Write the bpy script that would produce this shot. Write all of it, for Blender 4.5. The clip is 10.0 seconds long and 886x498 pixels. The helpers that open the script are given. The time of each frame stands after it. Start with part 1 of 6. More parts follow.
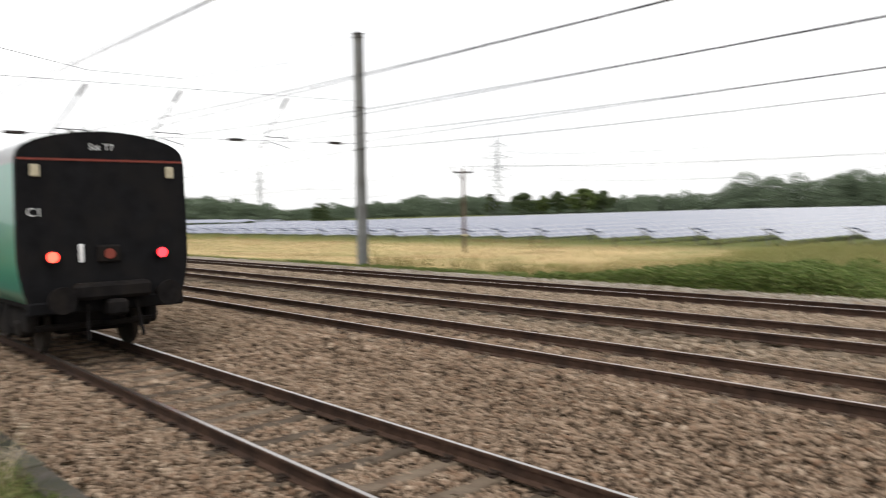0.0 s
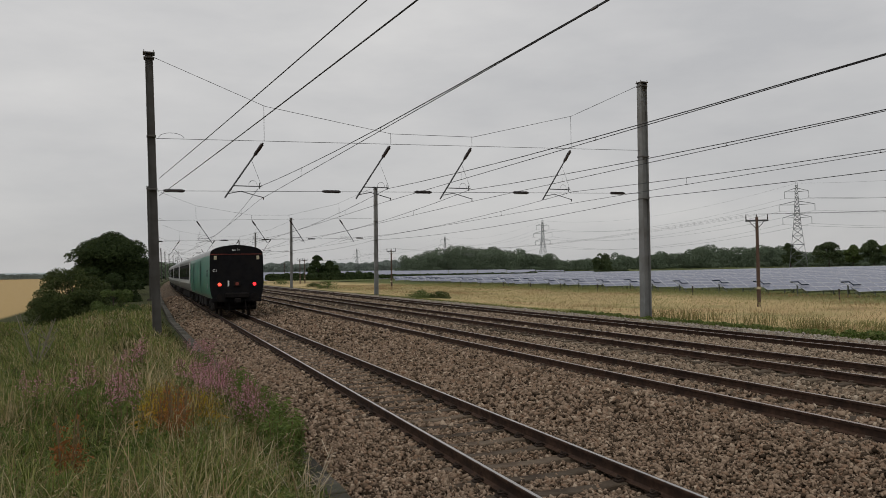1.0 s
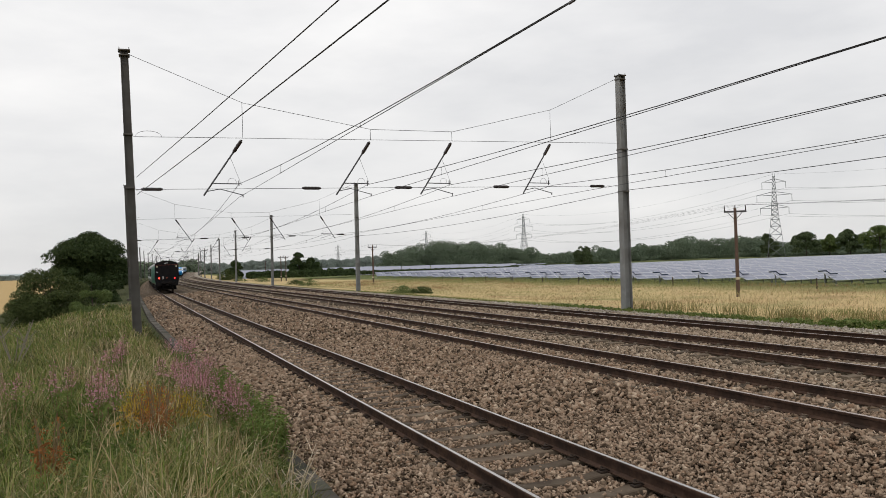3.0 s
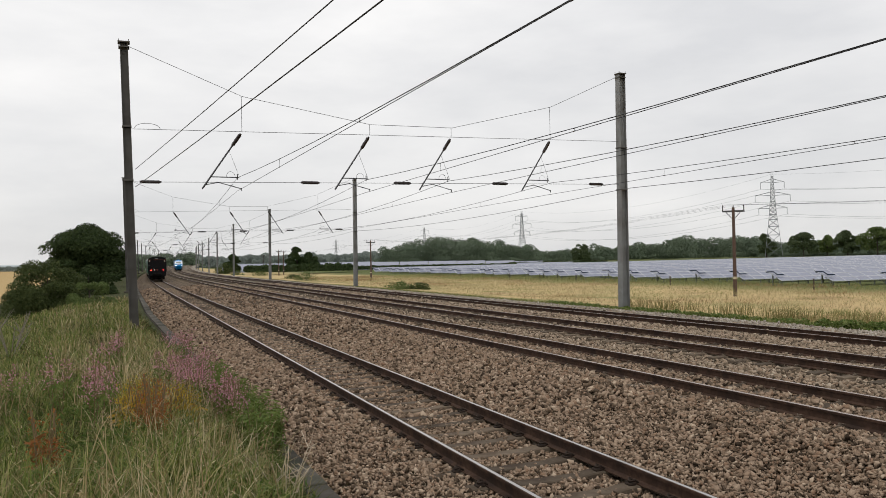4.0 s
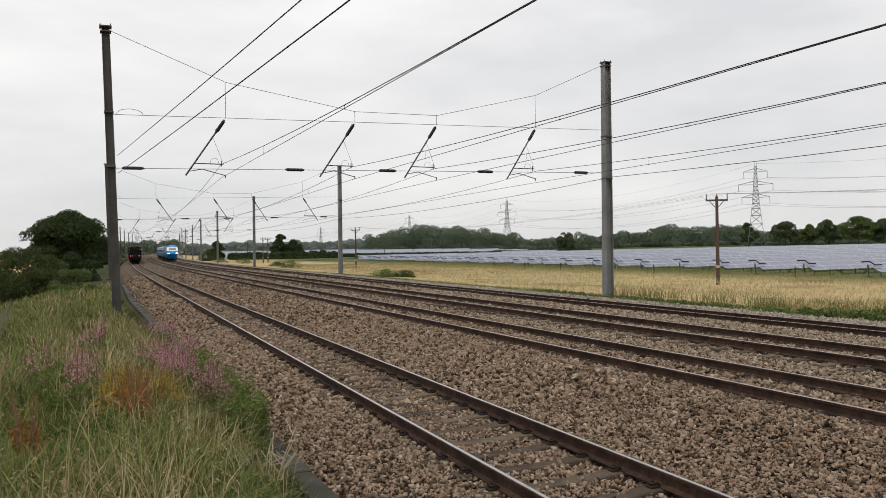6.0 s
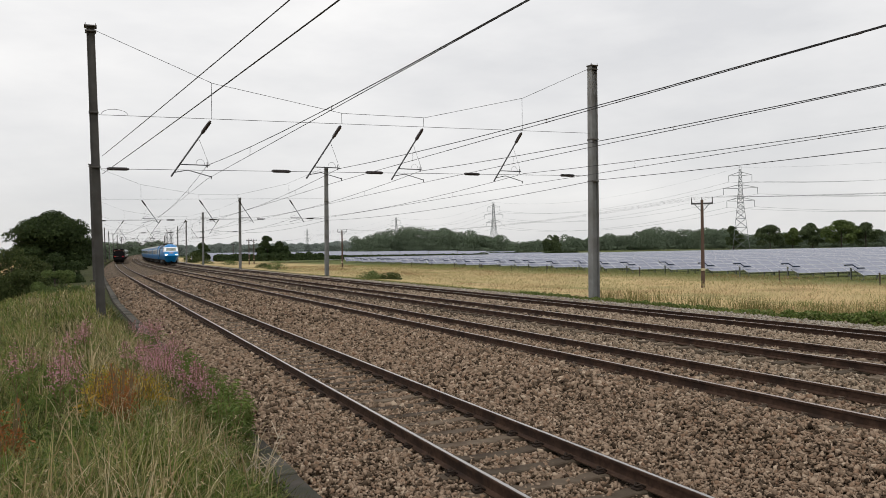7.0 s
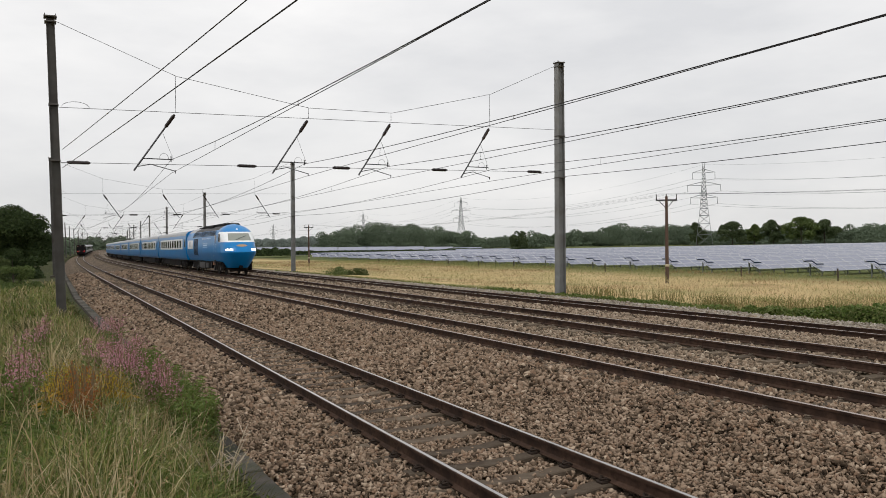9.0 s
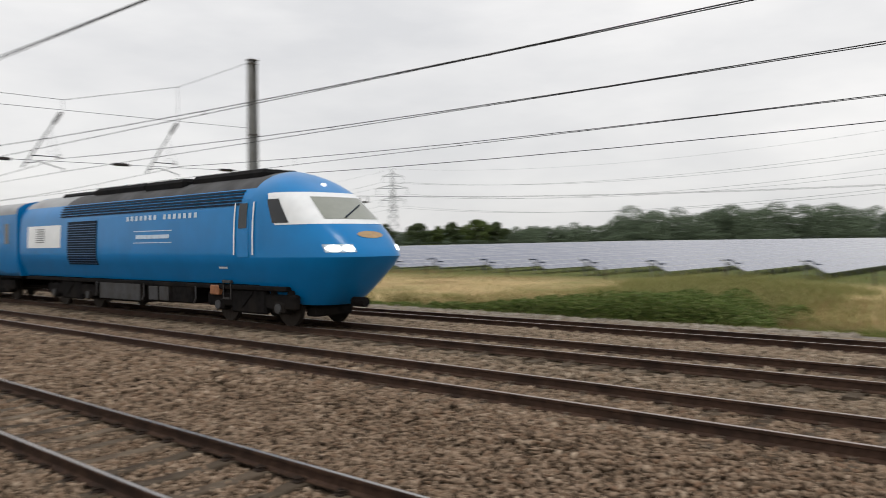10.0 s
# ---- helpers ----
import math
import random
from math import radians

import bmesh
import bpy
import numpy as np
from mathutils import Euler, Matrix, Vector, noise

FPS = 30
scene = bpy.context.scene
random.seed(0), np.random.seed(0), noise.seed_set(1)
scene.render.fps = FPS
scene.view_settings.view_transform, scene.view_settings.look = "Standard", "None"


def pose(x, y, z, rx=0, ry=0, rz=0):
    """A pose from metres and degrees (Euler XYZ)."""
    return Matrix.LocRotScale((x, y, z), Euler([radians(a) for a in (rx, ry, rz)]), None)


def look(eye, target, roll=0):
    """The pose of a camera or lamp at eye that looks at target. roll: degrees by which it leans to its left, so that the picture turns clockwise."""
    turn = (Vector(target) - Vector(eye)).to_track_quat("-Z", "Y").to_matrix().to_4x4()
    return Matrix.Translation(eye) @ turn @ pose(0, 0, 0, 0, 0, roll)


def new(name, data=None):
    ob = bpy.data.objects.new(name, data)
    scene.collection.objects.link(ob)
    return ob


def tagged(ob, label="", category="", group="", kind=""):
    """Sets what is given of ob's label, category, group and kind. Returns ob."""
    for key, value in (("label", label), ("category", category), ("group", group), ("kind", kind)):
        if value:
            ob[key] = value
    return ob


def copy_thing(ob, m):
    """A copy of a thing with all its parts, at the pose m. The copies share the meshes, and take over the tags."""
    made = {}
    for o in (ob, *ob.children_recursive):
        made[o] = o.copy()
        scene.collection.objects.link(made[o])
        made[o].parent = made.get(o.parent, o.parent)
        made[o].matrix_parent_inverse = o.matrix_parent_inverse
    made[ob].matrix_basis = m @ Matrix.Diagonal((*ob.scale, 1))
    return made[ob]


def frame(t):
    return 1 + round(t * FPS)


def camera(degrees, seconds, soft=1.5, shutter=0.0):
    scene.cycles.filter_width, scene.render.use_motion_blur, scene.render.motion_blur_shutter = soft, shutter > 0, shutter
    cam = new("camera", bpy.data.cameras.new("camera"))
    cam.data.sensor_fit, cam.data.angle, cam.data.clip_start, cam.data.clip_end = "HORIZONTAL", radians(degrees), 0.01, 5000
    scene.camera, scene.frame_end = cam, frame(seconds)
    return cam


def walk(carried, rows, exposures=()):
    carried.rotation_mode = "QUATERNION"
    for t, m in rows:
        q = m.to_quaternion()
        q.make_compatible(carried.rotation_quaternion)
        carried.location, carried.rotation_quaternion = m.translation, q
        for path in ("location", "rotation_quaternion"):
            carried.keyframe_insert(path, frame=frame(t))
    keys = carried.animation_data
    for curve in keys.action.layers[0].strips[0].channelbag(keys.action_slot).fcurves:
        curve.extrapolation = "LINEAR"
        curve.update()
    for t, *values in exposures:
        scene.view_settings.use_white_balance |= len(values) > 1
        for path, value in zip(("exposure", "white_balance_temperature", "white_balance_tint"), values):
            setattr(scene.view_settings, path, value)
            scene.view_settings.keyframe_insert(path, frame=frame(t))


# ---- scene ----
# A four-track main line on a gentle right-hand curve: metres, rail top at z = 0, the line runs along +y.
EYE_H = 2.286
cam = camera(59.0, 10.0, soft=0.6, shutter=0.2)
TURNS = [(0.0, -41.05, -2.56, 1.26), (0.1, -34.69, -1.13, 1.02), (0.2, -30.14, 0.18, 1.11), (0.35, -26.2, 1.05, 1.3), (0.5, -23.14, 1.47, 1.49),
         (0.75, -21.5, 1.54, 1.2), (1.0, -20.66, 1.54, 0.96), (1.5, -19.97, 1.68, 2.07), (2.0, -20.64, 1.63, 3.02), (2.5, -21.5, 1.37, 2.51),
         (4.0, -22.16, 0.86, 1.13), (4.5, -22.58, 0.58, 0.98), (5.0, -22.98, 0.10, 1.04), (6.5, -23.57, -0.03, 0.84), (7.0, -24.23, 0.10, 0.79),
         (7.5, -24.76, 0.03, 0.70), (8.0, -25.20, -0.07, 0.60), (8.5, -25.69, -0.13, 0.58), (9.0, -26.62, -0.24, 0.71), (9.2, -27.51, -0.25, 0.85),
         (9.5, -30.73, -0.37, 0.94), (9.7, -35.25, -0.39, 0.88), (9.8, -38.74, -0.38, 0.92), (9.9, -43.16, -0.47, 0.92), (10.0, -48.70, -0.50, 0.80)]
EXPOSURES = [(0.0, 0.72), (0.1, 0.6), (0.2, 0.2), (0.35, -0.22), (0.5, -0.42), (1.0, -0.46), (1.5, -0.40), (2.0, -0.03), (2.5, 0.12), (4.0, 0.12), (10.0, 0.12)]
walk(cam, [(t, pose(0, 0, EYE_H, 90 + p, r, y)) for t, y, p, r in TURNS], EXPOSURES)

# ---- sky and light: an overcast day ----
world = bpy.data.worlds.new("overcast_sky")
scene.world = world
world.use_nodes = True
wn, wl = world.node_tree.nodes, world.node_tree.links
wn.clear()
w_out, w_bg = wn.new("ShaderNodeOutputWorld"), wn.new("ShaderNodeBackground")
w_sky = wn.new("ShaderNodeTexSky")
w_sky.sky_type, w_sky.sun_disc, w_sky.sun_elevation, w_sky.sun_rotation = "NISHITA", False, radians(63), radians(200)
w_tc, w_map, w_noise, w_ramp, w_mix, w_scale = (wn.new(k) for k in ("ShaderNodeTexCoord", "ShaderNodeMapping", "ShaderNodeTexNoise", "ShaderNodeValToRGB", "ShaderNodeMix", "ShaderNodeMix"))
w_map.inputs["Scale"].default_value = (1.0, 1.0, 3.2)
w_noise.inputs["Scale"].default_value, w_noise.inputs["Detail"].default_value, w_noise.inputs["Roughness"].default_value = 2.1, 6.0, 0.55
w_ramp.color_ramp.elements[0].position, w_ramp.color_ramp.elements[0].color = 0.30, (0.68, 0.68, 0.69, 1)
w_ramp.color_ramp.elements[1].position, w_ramp.color_ramp.elements[1].color = 0.68, (0.93, 0.915, 0.90, 1)
w_scale.data_type = w_mix.data_type = "RGBA"
w_scale.blend_type, w_scale.inputs[0].default_value = "MULTIPLY", 1.0
w_scale.inputs[7].default_value = (0.10, 0.10, 0.10, 1)
w_mix.inputs[0].default_value = 0.94
wl.new(w_tc.outputs["Generated"], w_map.inputs["Vector"])
wl.new(w_map.outputs["Vector"], w_noise.inputs["Vector"])
wl.new(w_noise.outputs["Fac"], w_ramp.inputs["Fac"])
wl.new(w_sky.outputs["Color"], w_scale.inputs[6])
wl.new(w_scale.outputs[2], w_mix.inputs[6])
wl.new(w_ramp.outputs["Color"], w_mix.inputs[7])
w_sep, w_low, w_dim = wn.new("ShaderNodeSeparateXYZ"), wn.new("ShaderNodeMapRange"), wn.new("ShaderNodeMix")
w_low.inputs["From Max"].default_value, w_low.inputs["To Min"].default_value, w_low.inputs["To Max"].default_value = 0.30, 0.86, 1.0
w_dim.data_type, w_dim.blend_type, w_dim.inputs[0].default_value = "RGBA", "MULTIPLY", 1.0
wl.new(w_tc.outputs["Generated"], w_sep.inputs["Vector"])
wl.new(w_sep.outputs["Z"], w_low.inputs["Value"])
wl.new(w_mix.outputs[2], w_dim.inputs[6])
wl.new(w_low.outputs["Result"], w_dim.inputs[7])
wl.new(w_dim.outputs[2], w_bg.inputs["Color"])
w_bg.inputs["Strength"].default_value = 1.05
wl.new(w_bg.outputs["Background"], w_out.inputs["Surface"])
sun = new("sun", bpy.data.lights.new("sun", "SUN"))
sun.data.energy, sun.data.angle, sun.data.color = 0.8, radians(16), (1.0, 0.97, 0.92)
sun.matrix_basis = look((0, 0, 60), (20, 22, 0))

# ---- materials ----
MATS = {}


def mat(name, base, rough=0.6, metal=0.0, vary=0.15, scale=6.0, bump=0.0, bump_scale=40.0, second=None, second_scale=1.2, second_at=(0.45, 0.65), per="", emit=0.0, coat=0.0, stretch=(1, 1, 1), spec=0.5):
    """A surface with fine and broad variation. second: a stain or dust colour laid over in patches. per: 'object' or 'island' tints each piece."""
    if name in MATS:
        return MATS[name]
    m = bpy.data.materials.new(name)
    m.use_nodes = True
    n, l = m.node_tree.nodes, m.node_tree.links
    b = n["Principled BSDF"]
    b.inputs["Roughness"].default_value, b.inputs["Metallic"].default_value = rough, metal
    b.inputs["Coat Weight"].default_value = coat
    b.inputs["Specular IOR Level"].default_value = spec
    tc = n.new("ShaderNodeTexCoord")
    mp = n.new("ShaderNodeMapping")
    mp.inputs["Scale"].default_value = stretch
    l.new(tc.outputs["Object"], mp.inputs["Vector"])
    fine = n.new("ShaderNodeTexNoise")
    fine.inputs["Scale"].default_value, fine.inputs["Detail"].default_value = scale, 5.0
    l.new(mp.outputs["Vector"], fine.inputs["Vector"])
    ramp = n.new("ShaderNodeValToRGB")
    lo, hi = [tuple(min(1.0, c * k) for c in base) + (1,) for k in (1 - vary, 1 + vary)]
    ramp.color_ramp.elements[0].position, ramp.color_ramp.elements[0].color = 0.3, lo
    ramp.color_ramp.elements[1].position, ramp.color_ramp.elements[1].color = 0.7, hi
    l.new(fine.outputs["Fac"], ramp.inputs["Fac"])
    colour = ramp.outputs["Color"]
    if second:
        broad = n.new("ShaderNodeTexNoise")
        broad.inputs["Scale"].default_value, broad.inputs["Detail"].default_value = second_scale, 4.0
        l.new(mp.outputs["Vector"], broad.inputs["Vector"])
        r2 = n.new("ShaderNodeValToRGB")
        r2.color_ramp.elements[0].position, r2.color_ramp.elements[1].position = second_at
        l.new(broad.outputs["Fac"], r2.inputs["Fac"])
        mx = n.new("ShaderNodeMix")
        mx.data_type = "RGBA"
        l.new(r2.outputs["Color"], mx.inputs[0])
        l.new(colour, mx.inputs[6])
        mx.inputs[7].default_value = (*second, 1)
        colour = mx.outputs[2]
    if per:
        rnd = n.new("ShaderNodeObjectInfo" if per == "object" else "ShaderNodeNewGeometry")
        mr = n.new("ShaderNodeMapRange")
        mr.inputs["To Min"].default_value, mr.inputs["To Max"].default_value = 0.62, 1.38
        l.new(rnd.outputs["Random" if per == "object" else "Random Per Island"], mr.inputs["Value"])
        mm = n.new("ShaderNodeMix")
        mm.data_type, mm.blend_type = "RGBA", "MULTIPLY"
        mm.inputs[0].default_value = 1.0
        l.new(colour, mm.inputs[6])
        l.new(mr.outputs["Result"], mm.inputs[7])
        colour = mm.outputs[2]
    l.new(colour, b.inputs["Base Color"])
    if bump:
        bn = n.new("ShaderNodeTexNoise")
        bn.inputs["Scale"].default_value, bn.inputs["Detail"].default_value = bump_scale, 4.0
        l.new(mp.outputs["Vector"], bn.inputs["Vector"])
        bp = n.new("ShaderNodeBump")
        bp.inputs["Strength"].default_value, bp.inputs["Distance"].default_value = 1.0, bump
        l.new(bn.outputs["Fac"], bp.inputs["Height"])
        l.new(bp.outputs["Normal"], b.inputs["Normal"])
    if emit:
        b.inputs["Emission Color"].default_value = (*base, 1)
        b.inputs["Emission Strength"].default_value = emit
    MATS[name] = m
    return m


def leafy(name, ramp_colours, rough=0.65, through_light=0.25):
    """Blades and leaves: each piece takes one colour of a ramp."""
    if name in MATS:
        return MATS[name]
    m = bpy.data.materials.new(name)
    m.use_nodes = True
    n, l = m.node_tree.nodes, m.node_tree.links
    b = n["Principled BSDF"]
    b.inputs["Roughness"].default_value = rough
    b.inputs["Specular IOR Level"].default_value = 0.12
    g, r = n.new("ShaderNodeNewGeometry"), n.new("ShaderNodeValToRGB")
    e = r.color_ramp.elements
    while len(e) < len(ramp_colours):
        e.new(0.5)
    for i, c in enumerate(ramp_colours):
        e[i].position, e[i].color = i / max(1, len(ramp_colours) - 1), (*c, 1)
    l.new(g.outputs["Random Per Island"], r.inputs["Fac"])
    l.new(r.outputs["Color"], b.inputs["Base Color"])
    tr, mx = n.new("ShaderNodeBsdfTranslucent"), n.new("ShaderNodeMixShader")
    l.new(r.outputs["Color"], tr.inputs["Color"])
    mx.inputs[0].default_value = through_light
    l.new(b.outputs["BSDF"], mx.inputs[1])
    l.new(tr.outputs["BSDF"], mx.inputs[2])
    l.new(mx.outputs["Shader"], n["Material Output"].inputs["Surface"])
    MATS[name] = m
    return m


def stony(name, dark, mid, light, cell=18.0, depth=0.03, patch=(0.20, 0.15, 0.10)):
    """Crushed stone seen as a sheet: cells of several tints with recessed joints."""
    if name in MATS:
        return MATS[name]
    m = bpy.data.materials.new(name)
    m.use_nodes = True
    n, l = m.node_tree.nodes, m.node_tree.links
    b = n["Principled BSDF"]
    b.inputs["Roughness"].default_value = 0.9
    b.inputs["Specular IOR Level"].default_value = 0.1
    tc, v, v2, ns = n.new("ShaderNodeTexCoord"), n.new("ShaderNodeTexVoronoi"), n.new("ShaderNodeTexVoronoi"), n.new("ShaderNodeTexNoise")
    v2.feature = "DISTANCE_TO_EDGE"
    for x in (v, v2):
        x.inputs["Scale"].default_value = cell
        l.new(tc.outputs["Object"], x.inputs["Vector"])
    ns.inputs["Scale"].default_value, ns.inputs["Detail"].default_value = 0.45, 5.0
    l.new(tc.outputs["Object"], ns.inputs["Vector"])
    sep = n.new("ShaderNodeSeparateColor")
    l.new(v.outputs["Color"], sep.inputs["Color"])
    r = n.new("ShaderNodeValToRGB")
    r.color_ramp.elements.new(0.5)
    for i, c in enumerate((dark, mid, light)):
        r.color_ramp.elements[i].position, r.color_ramp.elements[i].color = (0.0, 0.55, 1.0)[i], (*c, 1)
    big = n.new("ShaderNodeTexVoronoi")
    big.inputs["Scale"].default_value = cell * 0.32
    l.new(tc.outputs["Object"], big.inputs["Vector"])
    sep2 = n.new("ShaderNodeSeparateColor")
    l.new(big.outputs["Color"], sep2.inputs["Color"])
    blend = n.new("ShaderNodeMath")
    blend.operation = "MULTIPLY_ADD"
    blend.inputs[1].default_value = 0.55
    half_in = n.new("ShaderNodeMath")
    half_in.operation, half_in.inputs[1].default_value = "MULTIPLY", 0.5
    l.new(sep.outputs[0], half_in.inputs[0])
    l.new(sep2.outputs[0], blend.inputs[0])
    l.new(half_in.outputs[0], blend.inputs[2])
    l.new(blend.outputs[0], r.inputs["Fac"])
    r2 = n.new("ShaderNodeValToRGB")
    r2.color_ramp.elements[0].position, r2.color_ramp.elements[1].position = 0.42, 0.72
    l.new(ns.outputs["Fac"], r2.inputs["Fac"])
    mx = n.new("ShaderNodeMix")
    mx.data_type = "RGBA"
    mul = n.new("ShaderNodeMath")
    mul.operation, mul.inputs[1].default_value = "MULTIPLY", 0.5
    l.new(r2.outputs["Color"], mul.inputs[0])
    l.new(mul.outputs[0], mx.inputs[0])
    l.new(r.outputs["Color"], mx.inputs[6])
    mx.inputs[7].default_value = (*patch, 1)
    l.new(mx.outputs[2], b.inputs["Base Color"])
    r3 = n.new("ShaderNodeValToRGB")
    r3.color_ramp.elements[1].position = 0.16
    l.new(v2.outputs["Distance"], r3.inputs["Fac"])
    bp = n.new("ShaderNodeBump")
    bp.inputs["Strength"].default_value, bp.inputs["Distance"].default_value = 1.0, depth
    l.new(r3.outputs["Color"], bp.inputs["Height"])
    l.new(bp.outputs["Normal"], b.inputs["Normal"])
    MATS[name] = m
    return m


# Bed tints run dark, colouring in the shade between the loose stones
STONE = dict(dark=(0.03, 0.021, 0.015), mid=(0.13, 0.095, 0.066), light=(0.30, 0.235, 0.175))
M_BALLAST = stony("ballast_stone", **STONE)
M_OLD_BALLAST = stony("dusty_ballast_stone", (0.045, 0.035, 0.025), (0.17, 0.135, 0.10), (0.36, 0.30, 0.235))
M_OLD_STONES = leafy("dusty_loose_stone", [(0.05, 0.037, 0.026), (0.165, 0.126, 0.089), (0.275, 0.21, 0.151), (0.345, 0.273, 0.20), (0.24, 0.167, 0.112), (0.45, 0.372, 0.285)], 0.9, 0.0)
M_STONES = leafy("ballast_loose_stone", [(0.035, 0.024, 0.016), (0.13, 0.092, 0.062), (0.25, 0.18, 0.127), (0.32, 0.238, 0.17), (0.21, 0.132, 0.085), (0.44, 0.345, 0.255)], 0.9, 0.0)
M_RAIL = mat("rusty_rail_steel", (0.062, 0.037, 0.026), 0.85, 0.0, 0.35, 14, 0.002, 60, second=(0.034, 0.022, 0.017), second_scale=3, spec=0.12)
M_RAILTOP = mat("polished_rail_head", (0.44, 0.42, 0.40), 0.30, 1.0, 0.12, 5, stretch=(30, 0.6, 30))
M_SLEEPER = mat("weathered_concrete_sleeper", (0.135, 0.106, 0.077), 0.9, 0, 0.25, 9, 0.004, 50, second=(0.075, 0.054, 0.038), second_scale=2.5, per="object", spec=0.15)
M_CLIP = mat("rusty_clip", (0.03, 0.021, 0.016), 0.8, 0.0, 0.3, 30, spec=0.15)
M_CLIP2 = mat("pale_rusty_clip", (0.13, 0.10, 0.075), 0.7, 0.2, 0.3, 30, spec=0.2)
M_CONC = mat("grey_trough_concrete", (0.075, 0.066, 0.056), 0.9, 0, 0.2, 8, 0.004, 60, second=(0.05, 0.05, 0.038), second_scale=2.0, per="object", spec=0.15)
M_STEEL = mat("galvanised_mast_steel", (0.09, 0.085, 0.077), 0.65, 0.12, 0.14, 3, 0.001, 60, second=(0.062, 0.055, 0.047), second_scale=1.1)
M_STEEL2 = mat("bright_galvanised_steel", (0.22, 0.225, 0.22), 0.55, 0.2, 0.12, 3, 0.001, 60, second=(0.15, 0.145, 0.135), second_scale=0.9)
M_WIRE = mat("dark_wire", (0.035, 0.035, 0.037), 0.6, 0.4, 0.1)
M_INS = mat("brown_porcelain", (0.022, 0.014, 0.012), 0.2, 0, 0.1)
M_ARM = mat("grey_tube", (0.075, 0.075, 0.08), 0.5, 0.5, 0.1)


# ---- small builders ----
def mesh_of(name, verts, faces, materials, smooth=False, indices=None):
    me = bpy.data.meshes.new(name)
    me.from_pydata(verts, [], faces)
    for m in materials if isinstance(materials, (list, tuple)) else [materials]:
        me.materials.append(m)
    if indices is not None:
        me.polygons.foreach_set("material_index", indices)
    if smooth:
        me.polygons.foreach_set("use_smooth", [True] * len(me.polygons))
    me.update()
    return me


def fast_mesh(name, verts, faces, material, smooth=False):
    """verts (n, 3) and faces (m, k) as arrays."""
    verts, faces = np.asarray(verts, np.float32), np.asarray(faces, np.int32)
    me = bpy.data.meshes.new(name)
    k = faces.shape[1]
    me.vertices.add(len(verts))
    me.vertices.foreach_set("co", verts.ravel())
    me.loops.add(faces.size)
    me.loops.foreach_set("vertex_index", faces.ravel())
    me.polygons.add(len(faces))
    me.polygons.foreach_set("loop_start", np.arange(len(faces), dtype=np.int32) * k)
    me.update(calc_edges=True)
    if smooth:
        me.polygons.foreach_set("use_smooth", np.ones(len(faces), bool))
    me.materials.append(material)
    return me


def part(name, bm, material, parent, label=""):
    """Links a bmesh (or a ready mesh) as one mesh object under parent."""
    if isinstance(bm, bmesh.types.BMesh):
        me = bpy.data.meshes.new(name)
        bm.to_mesh(me)
        bm.free()
        me.materials.append(material)
    else:
        me = bm
    ob = new(name, me)
    ob.parent = parent
    return tagged(ob, label) if label else ob


def thing(name, m, label, category, group="", kind=""):
    ob = new(name)
    ob.empty_display_size = 0.3
    ob.matrix_basis = m
    return tagged(ob, label, category, group, kind)


def box(bm, lo, hi, bevel=0.0, m=None):
    """Adds a bevelled box between two corners."""
    size = [b - a for a, b in zip(lo, hi)]
    mid = [(a + b) / 2 for a, b in zip(lo, hi)]
    t = Matrix.Translation(mid) @ Matrix.Diagonal((*size, 1))
    geo = bmesh.ops.create_cube(bm, size=1.0, matrix=(m @ t) if m else t)
    if bevel:
        es = list({e for v in geo["verts"] for e in v.link_edges})
        bmesh.ops.bevel(bm, geom=es, offset=bevel, segments=1, affect="EDGES", clamp_overlap=True)
    return bm


def rod(bm, a, b, r, sides=8, r2=None):
    """Adds a round bar from a to b."""
    a, b = Vector(a), Vector(b)
    d = b - a
    t = Matrix.Translation((a + b) / 2) @ d.to_track_quat("Z", "Y").to_matrix().to_4x4()
    bmesh.ops.create_cone(bm, cap_ends=True, segments=sides, radius1=r, radius2=r if r2 is None else r2, depth=d.length, matrix=t)
    return bm


def bm_new():
    return bmesh.new()


def tube_mesh(name, paths, r, material, sides=4):
    """Thin wires: each path is a list of points."""
    V, F = [], []
    for pts in paths:
        base = len(V)
        for i, p in enumerate(pts):
            a, b = Vector(pts[max(0, i - 1)]), Vector(pts[min(len(pts) - 1, i + 1)])
            d = (b - a).normalized()
            u = d.cross(Vector((0, 0, 1)))
            u = Vector((1, 0, 0)) if u.length < 1e-3 else u.normalized()
            w = u.cross(d)
            for k in range(sides):
                an = 2 * math.pi * k / sides
                V.append(Vector(p) + u * (r * math.cos(an)) + w * (r * math.sin(an)))
            if i:
                for k in range(sides):
                    F.append((base + (i - 1) * sides + k, base + (i - 1) * sides + (k + 1) % sides, base + i * sides + (k + 1) % sides, base + i * sides + k))
    return mesh_of(name, V, F, material, True)


# ---- the line ----
BEND_AT, BEND = 72.0, 1.03e-4
TRACKS = (4.45, 9.25, 12.85, 17.80)
TRACK_Z = (-0.03, 0.22, 0.255, 0.085)
CANT = (0.0, 0.035, 0.02, 0.07)  # the rail on the outside of the curve lies higher


def bend(s):
    return BEND * max(0.0, s - BEND_AT) ** 2


def rise(s):
    return 1.3e-5 * max(0.0, s - 130.0) ** 2


def on_line(x, s, z=0.0):
    return Vector((x + bend(s), s, z + rise(s)))


def line_turn(s):
    """Turn of the line at s, degrees about z."""
    return -math.degrees(math.atan(2 * BEND * max(0.0, s - BEND_AT)))


STATIONS = [-70 + 10 * i for i in range(8)] + [5 * i for i in range(2, 60)] + [300 + 12 * i for i in range(40)]


